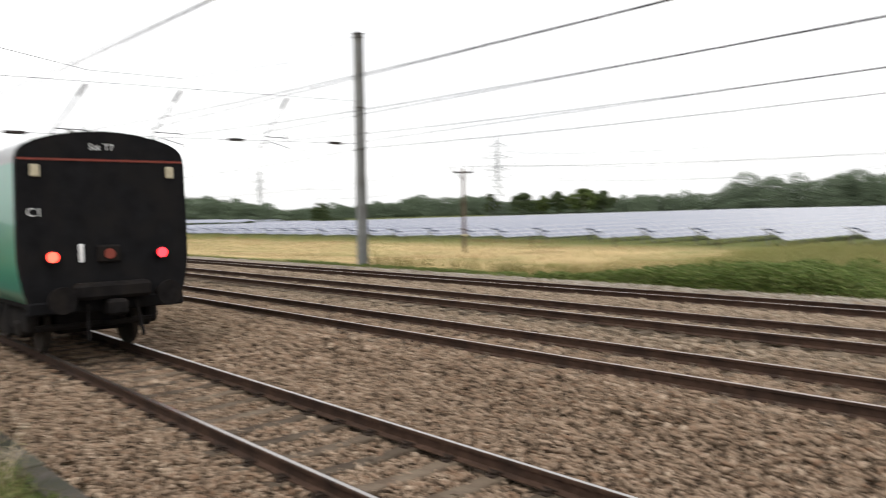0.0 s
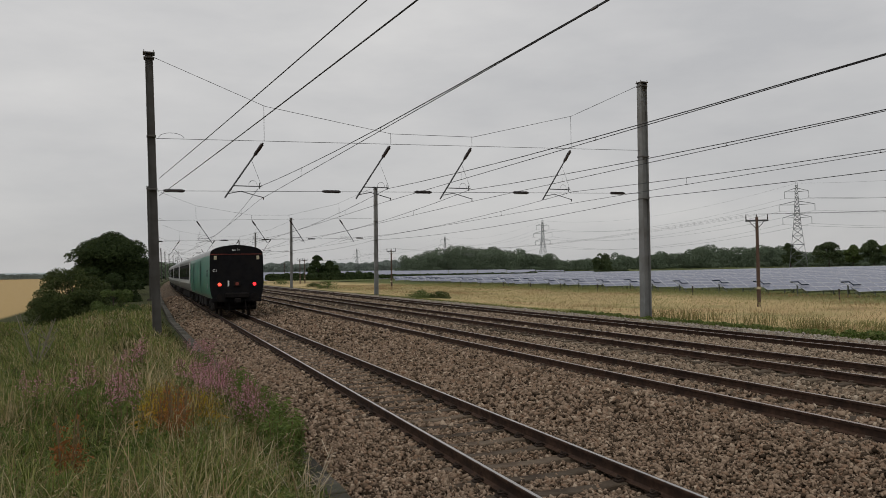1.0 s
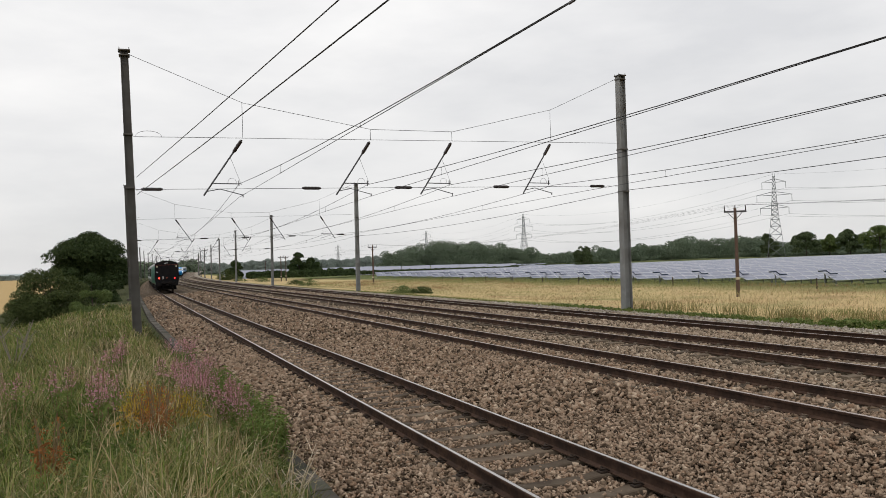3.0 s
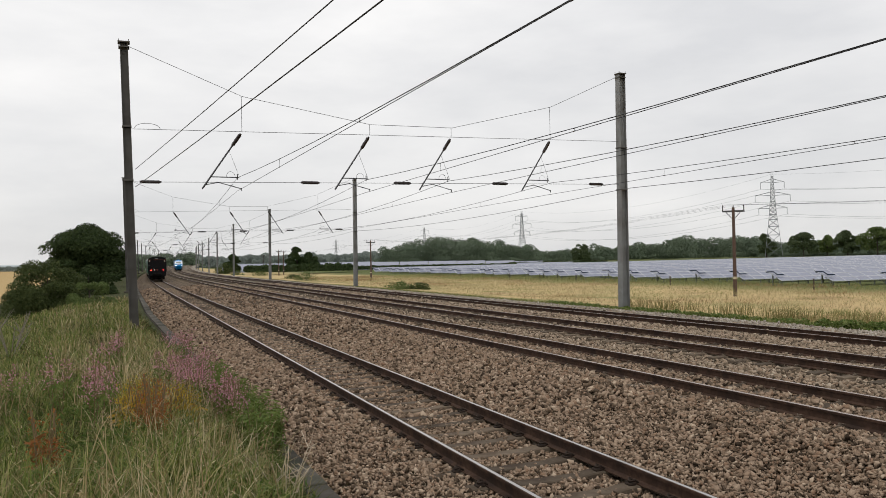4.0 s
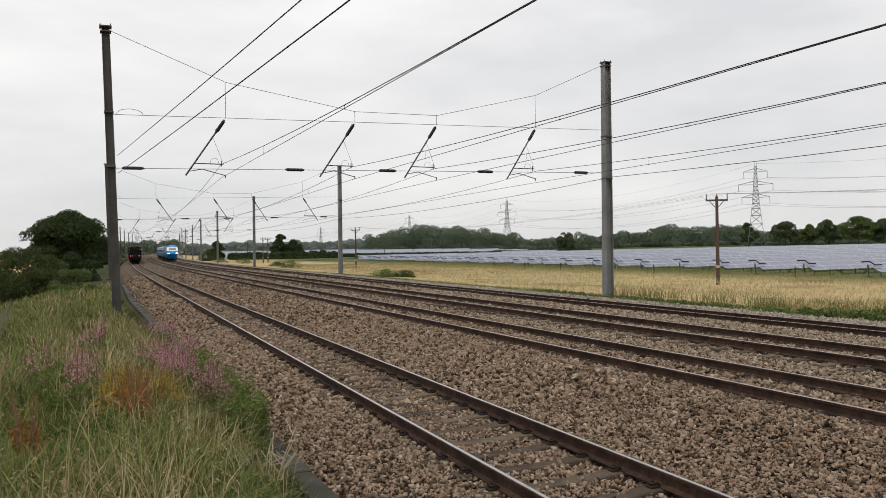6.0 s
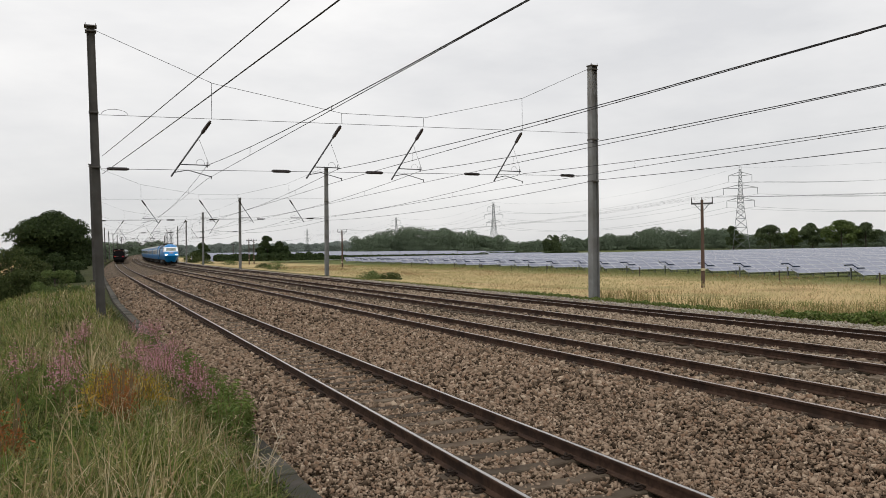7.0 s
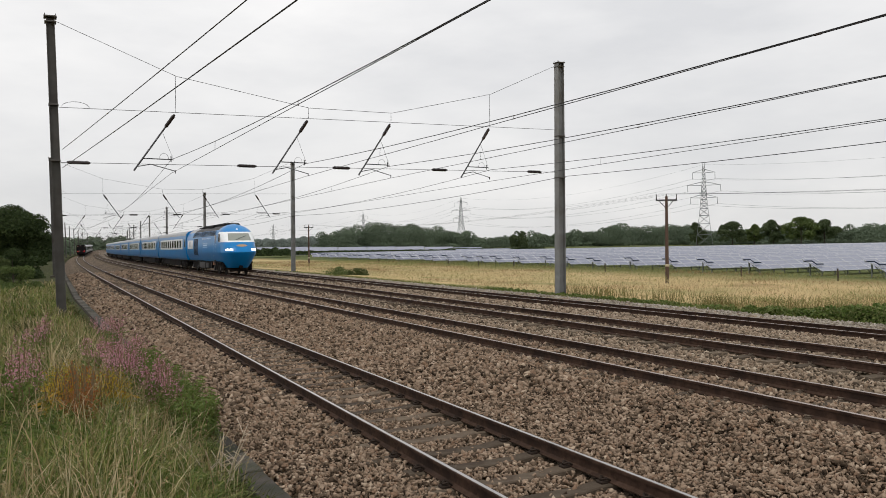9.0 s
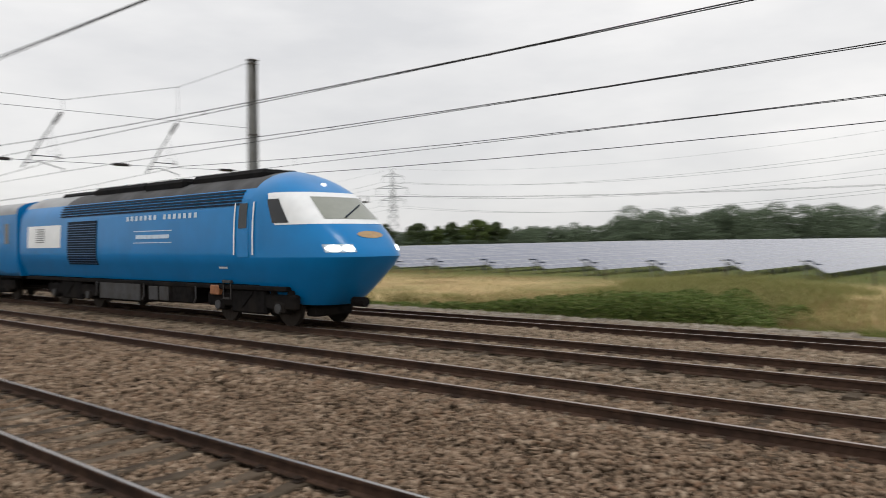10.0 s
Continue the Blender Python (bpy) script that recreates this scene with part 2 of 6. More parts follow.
def lofted(name, section, material, stations=STATIONS, closed=False, x0=0.0, z0=0.0, smooth=False, wobble=0.0):
    """A section of (x, z) points swept along the line."""
    V, F, n = [], [], len(section)
    for i, s in enumerate(stations):
        for j, (x, z) in enumerate(section):
            dz = wobble * noise.noise((x * 0.7, s * 0.35, 3.1)) if wobble else 0.0
            V.append(on_line(x0 + x, s, z0 + z + dz))
        if i:
            for j in range(n if closed else n - 1):
                a, b = (i - 1) * n + j, (i - 1) * n + (j + 1) % n
                F.append((a, b, b + n, a + n))
    return mesh_of(name, V, F, material, smooth)


def trough_x(s):
    """Middle of the cable trough along the line."""
    return 2.02 - 0.020 * max(0.0, min(s, 45) - 6)


def lie(x, y):
    """Height of the open ground at x across the line and y along it (before the line bends)."""
    c = x - (trough_x(y) - 2.02) if x < 3 else x
    if c < 1.84:
        near = max(0.0, 1.0 - max(0.0, y - 2.0) / 26.0)
        top = -0.26 + 0.14 * min(1.0, (1.84 - c) / 0.7) + 0.45 * near * min(1.0, max(0.0, (1.3 - c) / 1.0))
        down = -1.5 * min(1.0, max(0.0, (-1.2 - c) / 5.5)) ** 1.2
        return top + down
    if c > 21.0:
        return -0.22 - 0.80 * min(1.0, (c - 21.0) / 16.0) + 0.30 * min(1.0, max(0.0, (c - 47.0) / 10.0)) + 0.0025 * (min(max(c, 60.0), 450.0) - 60.0)
    return -0.95


def make_ground():
    xs = [-4000, -1500, -600, -250, -120, -60, -35, -22, -15, -11, -8.5, -6.7, -5.2, -4, -3, -2.2, -1.5, -0.8, -0.2, 0.4, 0.9, 1.25, 1.55, 1.80, 1.88, 6, 12, 18, 20.9, 21.4, 22.6, 24, 26, 28.5, 31, 34, 37, 41, 46, 52, 60, 75, 100, 150, 250, 500, 1200, 4200]
    ys = [-1500, -300, -80, -30, -12, -5] + [-2 + 1.6 * i for i in range(30)] + [46 + 6 * i for i in range(20)] + [170 + 25 * i for i in range(20)] + [700, 900, 1300, 2200, 4300]
    V, F = [], []
    for y in ys:
        for c in xs:
            x = c + (trough_x(y) - 2.02) * min(1.0, max(0.0, (c + 8) / 8)) if c < 3 else c
            z = (lie(x, y) if not -8 < c < 0 else lie(c, y)) + 0.10 * noise.noise((x * 0.25, y * 0.25, 0)) * (0 if 0.5 < c < 21.5 or x > 50 else 1)
            far = rise(min(y, 400)) * max(0.0, 1 - abs(x - 12) / 60)
            V.append((x + bend(min(y, 700)), y, z + far))
    n = len(xs)
    for i in range(len(ys) - 1):
        for j in range(n - 1):
            a = i * n + j
            F.append((a, a + 1, a + n + 1, a + n))
    m = bpy.data.materials.new("rough_grassland")
    m.use_nodes = True
    nd, l = m.node_tree.nodes, m.node_tree.links
    b = nd["Principled BSDF"]
    b.inputs["Roughness"].default_value = 0.95
    b.inputs["Specular IOR Level"].default_value = 0.1
    tc, n1, n2, sep = nd.new("ShaderNodeTexCoord"), nd.new("ShaderNodeTexNoise"), nd.new("ShaderNodeTexNoise"), nd.new("ShaderNodeSeparateXYZ")
    l.new(tc.outputs["Object"], n1.inputs["Vector"])
    l.new(tc.outputs["Object"], n2.inputs["Vector"])
    l.new(tc.outputs["Object"], sep.inputs["Vector"])
    n1.inputs["Scale"].default_value, n1.inputs["Detail"].default_value = 0.12, 6
    n2.inputs["Scale"].default_value, n2.inputs["Detail"].default_value = 5.0, 5
    def ramp(src, stops):
        r = nd.new("ShaderNodeValToRGB")
        e = r.color_ramp.elements
        while len(e) < len(stops):
            e.new(0.5)
        for i, (p, c) in enumerate(stops):
            e[i].position, e[i].color = p, (*c, 1)
        l.new(src, r.inputs["Fac"])
        return r.outputs["Color"]
    hay = ramp(n1.outputs["Fac"], [(0.32, (0.22, 0.21, 0.085)), (0.47, (0.44, 0.345, 0.17)), (0.57, (0.50, 0.37, 0.19)), (0.7, (0.33, 0.235, 0.12))])
    # Verge green is darkened for the dark gaps at the grass feet
    green = ramp(n2.outputs["Fac"], [(0.3, (0.024, 0.028, 0.012)), (0.7, (0.075, 0.08, 0.03))])
    lawn = ramp(n2.outputs["Fac"], [(0.3, (0.065, 0.085, 0.028)), (0.7, (0.15, 0.165, 0.06))])
    ripe = ramp(n2.outputs["Fac"], [(0.3, (0.36, 0.25, 0.11)), (0.7, (0.48, 0.35, 0.17))])
    def mask(lo, hi, src):
        r = nd.new("ShaderNodeMapRange")
        r.inputs["From Min"].default_value, r.inputs["From Max"].default_value = lo, hi
        l.new(src, r.inputs["Value"])
        return r.outputs["Result"]
    def mix(f, a, c):
        x = nd.new("ShaderNodeMix")
        x.data_type = "RGBA"
        l.new(f, x.inputs[0])
        l.new(a, x.inputs[6])
        l.new(c, x.inputs[7])
        return x.outputs[2]
    c1 = mix(mask(50, 58, sep.outputs["X"]), hay, lawn)
    c2 = mix(mask(22.5, 25.0, sep.outputs["X"]), green, c1)
    c3 = mix(mask(-12.5, -13.5, sep.outputs["X"]), c2, ripe)
    l.new(c3, b.inputs["Base Color"])
    bp = nd.new("ShaderNodeBump")
    bp.inputs["Distance"].default_value = 0.12
    l.new(n2.outputs["Fac"], bp.inputs["Height"])
    l.new(bp.outputs["Normal"], b.inputs["Normal"])
    ob = new("ground", mesh_of("ground", V, F, m, True))
    tagged(ob, "rough grassland with dry straw-coloured and green patches", "ground", kind="structure")


make_ground()


BED = [(1.3, -0.60), (1.9, -0.40), (2.35, -0.24), (3.1, -0.20), (3.6, -0.205), (3.75, -0.255), (5.15, -0.255), (5.3, -0.205), (5.9, -0.18), (6.9, -0.08), (7.5, 0.05), (8.35, 0.06), (8.55, 0.015),
       (9.95, 0.005), (10.15, 0.02), (11.0, 0.03), (12.0, 0.04), (12.15, 0.03), (13.55, 0.03), (13.75, 0.04), (15.2, 0.03), (16.3, -0.01), (16.85, -0.05), (17.1, -0.10), (18.5, -0.14), (18.75, -0.11), (19.8, -0.12), (20.6, -0.20), (21.8, -0.38)]


def bed_z(x):
    """Top of the ballast across the line."""
    for (x0, z0), (x1, z1) in zip(BED, BED[1:]):
        if x <= x1:
            return z0 + (z1 - z0) * max(0.0, x - x0) / (x1 - x0)
    return BED[-1][1]


def make_bed():
    xs = [1.4 + 0.175 * i for i in range(117)]
    st = [-70, -40, -20, -8] + [-4 + 0.3 * i for i in range(115)] + [31 + 3 * i for i in range(40)] + [155 + 12 * i for i in range(48)]
    V, F = [], []
    for s in st:
        for x in xs:
            w = 0.035 * noise.noise((x * 2.3, s * 2.3, 1.7)) + 0.05 * noise.noise((x * 0.5, s * 0.3, 5.0))
            if min(abs(x - c) for c in TRACKS) < 1.35:
                w *= 0.35
            V.append(on_line(x, s, bed_z(x) + w - 0.03))
    n = len(xs)
    for i in range(len(st) - 1):
        for j in range(n - 1):
            a = i * n + j
            F.append((a, a + 1, a + n + 1, a + n))
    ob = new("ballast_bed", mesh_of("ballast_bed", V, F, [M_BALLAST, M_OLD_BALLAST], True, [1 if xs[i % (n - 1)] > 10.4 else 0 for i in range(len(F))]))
    tagged(ob, "brown and grey crushed stone ballast bed under four tracks", "ballast", kind="structure")


make_bed()

# ---- tracks ----
RAIL_SECTION = [(-0.07, -0.159), (0.07, -0.159), (0.07, -0.148), (0.014, -0.125), (0.010, -0.045), (0.034, -0.034), (0.036, -0.006), (0.030, -0.001), (-0.030, -0.001), (-0.036, -0.006), (-0.034, -0.034), (-0.010, -0.045), (-0.014, -0.125), (-0.07, -0.148)]
SLEEPER_GAP = 0.66


def sleeper_mesh():
    bm = bm_new()
    pr = [(-1.25, -0.165), (-0.95, -0.160), (-0.55, -0.162), (-0.35, -0.185), (0.35, -0.185), (0.55, -0.162), (0.95, -0.160), (1.25, -0.165)]
    rows = []
    for x, z in pr:
        rows.append([bm.verts.new(p) for p in ((x, -0.13, -0.36), (x, -0.105, z - 0.012), (x, -0.09, z), (x, 0.09, z), (x, 0.105, z - 0.012), (x, 0.13, -0.36))])
    for a, b in zip(rows, rows[1:]):
        for k in range(5):
            bm.faces.new((a[k], b[k], b[k + 1], a[k + 1]))
    bm.faces.new(rows[0])
    bm.faces.new(rows[-1][::-1])
    me = bpy.data.meshes.new("sleeper")
    bm.to_mesh(me)
    bm.free()
    me.materials.append(M_SLEEPER)
    return me


def clip_mesh(material, k):
    bm = bm_new()
    pts = [(0.05, -0.05, -0.135), (0.11, -0.055, -0.10), (0.16, 0.0, -0.12), (0.11, 0.055, -0.10), (0.05, 0.05, -0.135)]
    for a, b in zip(pts, pts[1:]):
        rod(bm, a, b, 0.016, 5)
    box(bm, (0.08, -0.06, -0.175), (0.19, 0.06, -0.135), 0.01)
    for v in bm.verts:
        v.co = Vector((0.05 + (v.co.x - 0.05) * k, v.co.y * k, -0.155 + (v.co.z + 0.155) * k))
    me = bpy.data.meshes.new("rail_clip")
    bm.to_mesh(me)
    bm.free()
    me.materials.append(material)
    return me


def joined(me, poses):
    """Many copies of a mesh as one array of vertices and faces."""
    V, F, base = [], [], 0
    co = [v.co for v in me.vertices]
    fs = [tuple(p.vertices) for p in me.polygons]
    for m in poses:
        V += [m @ c for c in co]
        F += [tuple(base + i for i in f) for f in fs]
        base += len(co)
    return mesh_of(me.name + "_rest", V, F, me.materials[0])


def make_tracks():
    sl, clips = sleeper_mesh(), (clip_mesh(M_CLIP, 0.85), clip_mesh(M_CLIP2, 0.62))
    for k, x0 in enumerate(TRACKS):
        t = thing("railway_track", pose(0, 0, 0), "rusty steel rails with polished heads on concrete sleepers" if k == 0 else "rusty brown steel rails on concrete sleepers in ballast", "railway track", "four parallel tracks")
        for side in (-0.7525, 0.7525):
            r = part("rail", lofted("rail", RAIL_SECTION, M_RAIL, closed=True, x0=x0 + side, z0=TRACK_Z[k] - CANT[k] * side / 1.505), M_RAIL, t)
            w = 0.022 if k == 0 else 0.029
            part("rail_head", lofted("rail_head", [(-w, 0.0), (w, 0.0)], M_RAILTOP if k == 0 else M_RAILTOP2, x0=x0 + side, z0=TRACK_Z[k] - CANT[k] * side / 1.505), None, r, "worn shiny running surface")
        near, far, nc, fc = [], [], [], []
        cl = clips[min(k, 1)]
        s, i = -8.0 + 0.17 * k, 0
        while s < 330:
            m = Matrix.Translation(on_line(x0, s, TRACK_Z[k])) @ pose(0, 0, 0, 0, math.degrees(CANT[k] / 1.505), line_turn(s) + random.uniform(-0.6, 0.6))
            (near if 3 < s < (50 if k < 2 else 34) else far).append(m)
            for side in (-0.7525, 0.7525):
                for flip in (0, 180):
                    mm = m @ pose(side, 0, 0, 0, 0, flip)
                    (nc if k == 0 and 4 < s < 30 else fc).append(mm) if s < 90 else None
            s += SLEEPER_GAP
        for m in near:
            o = part("sleeper", sl, None, t)
            o.matrix_basis = m
        for m in nc:
            o = part("rail_clip", cl, None, t)
            o.matrix_basis = m
        tagged(part("sleeper_run", joined(sl, far), None, t), kind="stuff")
        tagged(part("clip_run", joined(cl, fc), None, t), kind="stuff")


M_RAILTOP2 = mat("dull_rail_head", (0.36, 0.30, 0.27), 0.42, 0.7, 0.2, 5, stretch=(30, 0.6, 30))

# ---- overhead line ----
SPAN0, SPAN = 31.0, 47.2
MAST_L, MAST_R, MAST_TOP = 0.22, 21.8, 10.8
MAST_SHIFT = {1: 0.28, 2: -0.7, 3: -1.1, 4: -0.7}


def mast_parts(root, height, base, d=0.20, steel=None):
    """An H-section column with a flared cap, bolted bands and a concrete foot."""
    t = 0.022
    bm = bm_new()
    w = 0.012
    ring = [(-d, -d), (-d + t, -d), (-d + t, -w), (d - t, -w), (d - t, -d), (d, -d), (d, d), (d - t, d), (d - t, w), (-d + t, w), (-d + t, d), (-d, d)]
    low, high = ([bm.verts.new((x * k, y * k, z)) for x, y in ring] for k, z in ((1.0, base), (0.86, height)))
    for i in range(12):
        j = (i + 1) % 12
        bm.faces.new((low[i], low[j], high[j], high[i]))
    bm.faces.new(high)
    part("column", bm, steel or M_STEEL, root)
    bm = bm_new()
    box(bm, (-0.21, -0.21, height - 0.02), (0.21, 0.21, height + 0.03), 0.01)
    box(bm, (-0.19, -0.19, height - 0.20), (0.19, 0.19, height - 0.15), 0.01)
    for sx in (-0.17, 0.17):
        for sy in (-0.17, 0.17):
            rod(bm, (sx, sy, height + 0.02), (sx, sy, height + 0.10), 0.015, 6)
    part("cap", bm, M_STEEL, root)
    for z in (5.47, 7.45):
        bm = bm_new()
        box(bm, (-d - 0.004, -d - 0.004, z - 0.03), (d + 0.004, d + 0.004, z + 0.03), 0.008)
        part("band", bm, M_STEEL, root)
    bm = bm_new()
    box(bm, (-0.38, -0.38, base - 0.5), (0.38, 0.38, base + 0.06), 0.03)
    part("foot", bm, M_CONC, root, "weathered concrete foundation block")


def insulator(bm, a, b, r=0.075, sheds=8):
    a, b = Vector(a), Vector(b)
    rod(bm, a, b, 0.03, 8)
    for i in range(sheds):
        c = a.lerp(b, (i + 0.5) / sheds)
        h = (b - a) * (0.47 / sheds)
        q = r * (1.0 if 0 < i < sheds - 1 else 0.62)
        rod(bm, c - h, c + h, q, 10, q * 0.8)


ARM_X = (4.10, 9.29, 12.95, 18.02)
CONTACT_Z = 5.15


def make_headspans():
    group_m, group_h = "overhead line masts", "headspans over the tracks"
    protos = {}
    for n in range(-1, 11):
        s = SPAN0 + SPAN * n
        o = on_line(0, s)
        m = Matrix.Translation(o) @ pose(0, 0, 0, 0, 0, line_turn(s))
        flip = n % 2
        for side, x, tilt in (("l", MAST_L + 0.10, -1.25), ("r", MAST_R, 0.35)):
            key = side
            mm = m @ pose(x + (MAST_SHIFT.get(n, 0.0) if side == "r" else 0.0), 0, 0, 0, tilt, 0)
            if key not in protos:
                root = thing("overhead_line_mast", mm, "tall grey galvanised steel mast beside the tracks", "mast", group_m)
                mast_parts(root, MAST_TOP + (0.15 if side == "r" else -0.25), 0.0 if side == "l" else -0.2, 0.16 if side == "l" else 0.195, M_STEEL if side == "l" else M_STEEL2)
                protos[key] = root
            else:
                copy_thing(protos[key], mm)
        if flip in protos:
            copy_thing(protos[flip], m)
            continue
        root = thing("headspan", m, "wire headspan with insulators and registration arms over four tracks", "headspan", group_h)
        protos[flip] = root
        drops = [(4.34, 8.82), (9.51, 7.97), (13.16, 8.0), (18.04, 9.17)]
        top = [(MAST_L + 0.05, 0, 10.42)] + [(x, 0, z) for x, z in drops] + [(MAST_R - 0.2, 0, 10.78)]
        up = lambda x: 7.38 + 0.0172 * x
        low = lambda x: 5.42 + 0.0142 * x
        part("span_wire", tube_mesh("span_wire", [top], 0.009, M_WIRE), None, root)
        part("upper_cross_wire", tube_mesh("upper_cross_wire", [[(MAST_L + 0.1, 0, up(0)), (MAST_R - 0.1, 0, up(21.6))]], 0.009, M_WIRE), None, root)
        part("lower_cross_wire", tube_mesh("lower_cross_wire", [[(MAST_L + 0.15, 0, low(0)), (MAST_R - 0.15, 0, low(21.6))]], 0.009, M_WIRE), None, root)
        ring = [(0.42 + 0.45 + 0.45 * math.cos(u), 0.03, up(0.9) + 0.02 + 0.20 * math.sin(u)) for u in np.linspace(0, math.pi, 13)]
        part("bonding_loop", tube_mesh("bonding_loop", [ring], 0.008, M_WIRE), None, root)
        for xi in (0.95, 6.95, 10.86, 15.42, 20.4):
            bm = bm_new()
            insulator(bm, (xi - 0.38, 0, low(xi)), (xi + 0.38, 0, low(xi)), 0.07, 13)
            part("insulator", bm, M_INS, root)
        for (xd, zd), xa in zip(drops, ARM_X):
            g = -1 if flip else 1
            xt = xd - 0.04 if not flip else xa + 0.25
            xb = xt - g * 1.51
            part("dropper", tube_mesh("dropper", [[(xt, 0, zd), (xt, 0, up(xt))]], 0.009, M_WIRE), None, root)
            bm = bm_new()
            a, b = Vector((xt, 0, up(xt) - 0.02)), Vector((xb, 0, 5.16 + 0.010 * xd))
            insulator(bm, a.lerp(b, 0.03), a.lerp(b, 0.26), 0.075, 10)
            part("arm_insulator", bm, M_INS, root, "ribbed brown insulator")
            bm = bm_new()
            rod(bm, a.lerp(b, 0.24), b, 0.032, 8)
            c = a.lerp(b, 0.79)
            rod(bm, c, (c.x + g * 1.06, 0, c.z - 0.01), 0.02, 6)
            rod(bm, (c.x + g * 1.0, 0, c.z + 0.12), (c.x + g * 1.0, 0, c.z - 0.10), 0.02, 6)
            part("registration_arm", bm, M_ARM, root)
            bm = bm_new()
            d = a.lerp(b, 0.93)
            e = Vector((d.x + g * 0.5, 0, d.z + 0.10))
            rod(bm, d, e, 0.016, 6)
            rod(bm, e, (d.x + g * 1.36, 0, d.z - 0.13), 0.016, 6)
            rod(bm, (d.x + g * 1.36, 0, d.z - 0.10), (d.x + g * 1.36, 0, d.z - 0.22), 0.02, 6)
            part("steady_arm", bm, M_ARM, root)
            loop = [(c.x + g * (0.75 + 0.16 * math.cos(u)), 0.02, c.z + 0.02 + 0.2 * math.sin(u)) for u in np.linspace(0, math.pi, 9)]
            part("jumper", tube_mesh("jumper", [loop, [tuple(a.lerp(b, 0.33)), (c.x + g * 1.1, 0, c.z - 0.05)]], 0.006, M_WIRE), None, root)


def make_wires():
    """Catenary, contact wire and droppers over each track; feeders along both mast rows."""
    ns = list(range(-2, 11))
    for k, x in enumerate(ARM_X):
        t = thing("contact_line", pose(0, 0, 0), "catenary and contact wire with droppers over a track", "overhead wire", "overhead wires")
        con, cat, drop = [], [], []
        sway = 1.05 if k == 0 else 0.62
        for n in ns[:-1]:
            s0 = SPAN0 + SPAN * n
            for j in range(12):
                u = j / 12
                s = s0 + SPAN * u
                xx = x + (0.0 if n % 2 == 0 else sway) * (1 - u) + (0.0 if (n + 1) % 2 == 0 else sway) * u
                zc = CONTACT_Z - 0.03 + 0.005 * x
                za = zc + 0.52 - 0.503 * 4 * u * (1 - u)
                con.append(on_line(xx, s, zc))
                cat.append(on_line(xx + 0.01, s, za))
                if j in (2, 4, 6, 8, 10):
                    drop.append([on_line(xx, s, zc), on_line(xx + 0.01, s, za)])
        part("contact_wire", tube_mesh("contact_wire", [con], 0.0085, M_WIRE), None, t)
        part("catenary_wire", tube_mesh("catenary_wire", [cat], 0.010, M_WIRE), None, t)
        for d in drop[5:30]:
            part("wire_dropper", tube_mesh("wire_dropper", [d], 0.005, M_WIRE, 3), None, t)
        tagged(part("wire_clamps", tube_mesh("wire_clamps", [[p + Vector((0, -0.06, 0.0)), p + Vector((0, 0.06, 0.0))] for d in drop[:22] for p in d], 0.013, M_INS, 5), None, t), kind="stuff")
    pts = []
    for n in ns[:-1]:
        for j in range(10):
            u = j / 10
            pts.append(on_line(22.1, SPAN0 + SPAN * (n + u), 5.54 - 0.38 * 4 * u * (1 - u)))
    ob = new("feeder_wire", tube_mesh("feeder_wire", [pts], 0.012, M_WIRE))
    tagged(ob, "thick dark feeder cable strung along a row of masts", "overhead wire", "feeder wires")
    # two wires drawn off the first track to the near mast
    for z, x1 in ((5.89, 5.4), (5.24, 5.0)):
        pts = [(0.43 + (x1 - 0.43) * u, SPAN0 - SPAN * u, z - 0.10 * 4 * u * (1 - u)) for u in lin(0, 1, 12)]
        ob = new("anchored_wire", tube_mesh("anchored_wire", [pts], 0.013, M_WIRE))
        tagged(ob, "thick dark wire drawn across to the steel mast", "overhead wire", "feeder wires")


def lin(a, b, n):
    return [a + (b - a) * i / (n - 1) for i in range(n)]


make_headspans()
make_wires()

# ---- trains ----
TRAIN_OUT = lambda t: 13.85 + 29.1 * t
TRAIN_IN = lambda t: 59.0 + (9.0 - t) * 45.8
M_BLUE = mat("gloss_blue_paint", (0.0005, 0.195, 0.51), 0.30, 0, 0.05, 2, second=(0.0005, 0.175, 0.46), second_scale=0.8, coat=0.15, spec=0.25)
M_WHITE = mat("white_paint", (0.82, 0.84, 0.85), 0.3, 0, 0.05, 3, coat=0.3)
M_GREEN = mat("teal_green_paint", (0.022, 0.235, 0.165), 0.30, 0, 0.10, 2, second=(0.03, 0.19, 0.14), second_scale=1.0, coat=0.3)
M_BLACK = mat("dirty_black_paint", (0.008, 0.008, 0.009), 0.75, 0, 0.3, 4, second=(0.012, 0.011, 0.011), second_scale=1.5, spec=0.08)
M_ROOF = mat("grey_roof_paint", (0.27, 0.28, 0.29), 0.38, 0, 0.15, 3, second=(0.19, 0.19, 0.19), second_scale=1.0)
M_DGREY = mat("dark_grey_coach_paint", (0.11, 0.115, 0.12), 0.35, 0, 0.1, 3)
M_SILVER = mat("pale_silver_paint", (0.52, 0.54, 0.54), 0.35, 0.1, 0.08, 3)
M_UNDER = mat("brake_dust_black", (0.010, 0.009, 0.009), 0.9, 0, 0.4, 6, second=(0.018, 0.015, 0.013), second_scale=2.0, spec=0.08)
M_GLASS = mat("dark_window_glass", (0.012, 0.014, 0.016), 0.06, 0, 0.05)
# Pale base paints in the windscreen's reflection; some coach windows share it
M_SCREEN = mat("pale_reflection_glass", (0.27, 0.285, 0.25), 0.08, 0, 0.05)
M_WHEEL = mat("wheel_steel", (0.04, 0.033, 0.028), 0.6, 0.5, 0.25, 9, spec=0.08)
M_ORANGE = mat("faded_orange_badge", (0.40, 0.26, 0.12), 0.4, 0, 0.15, 8)
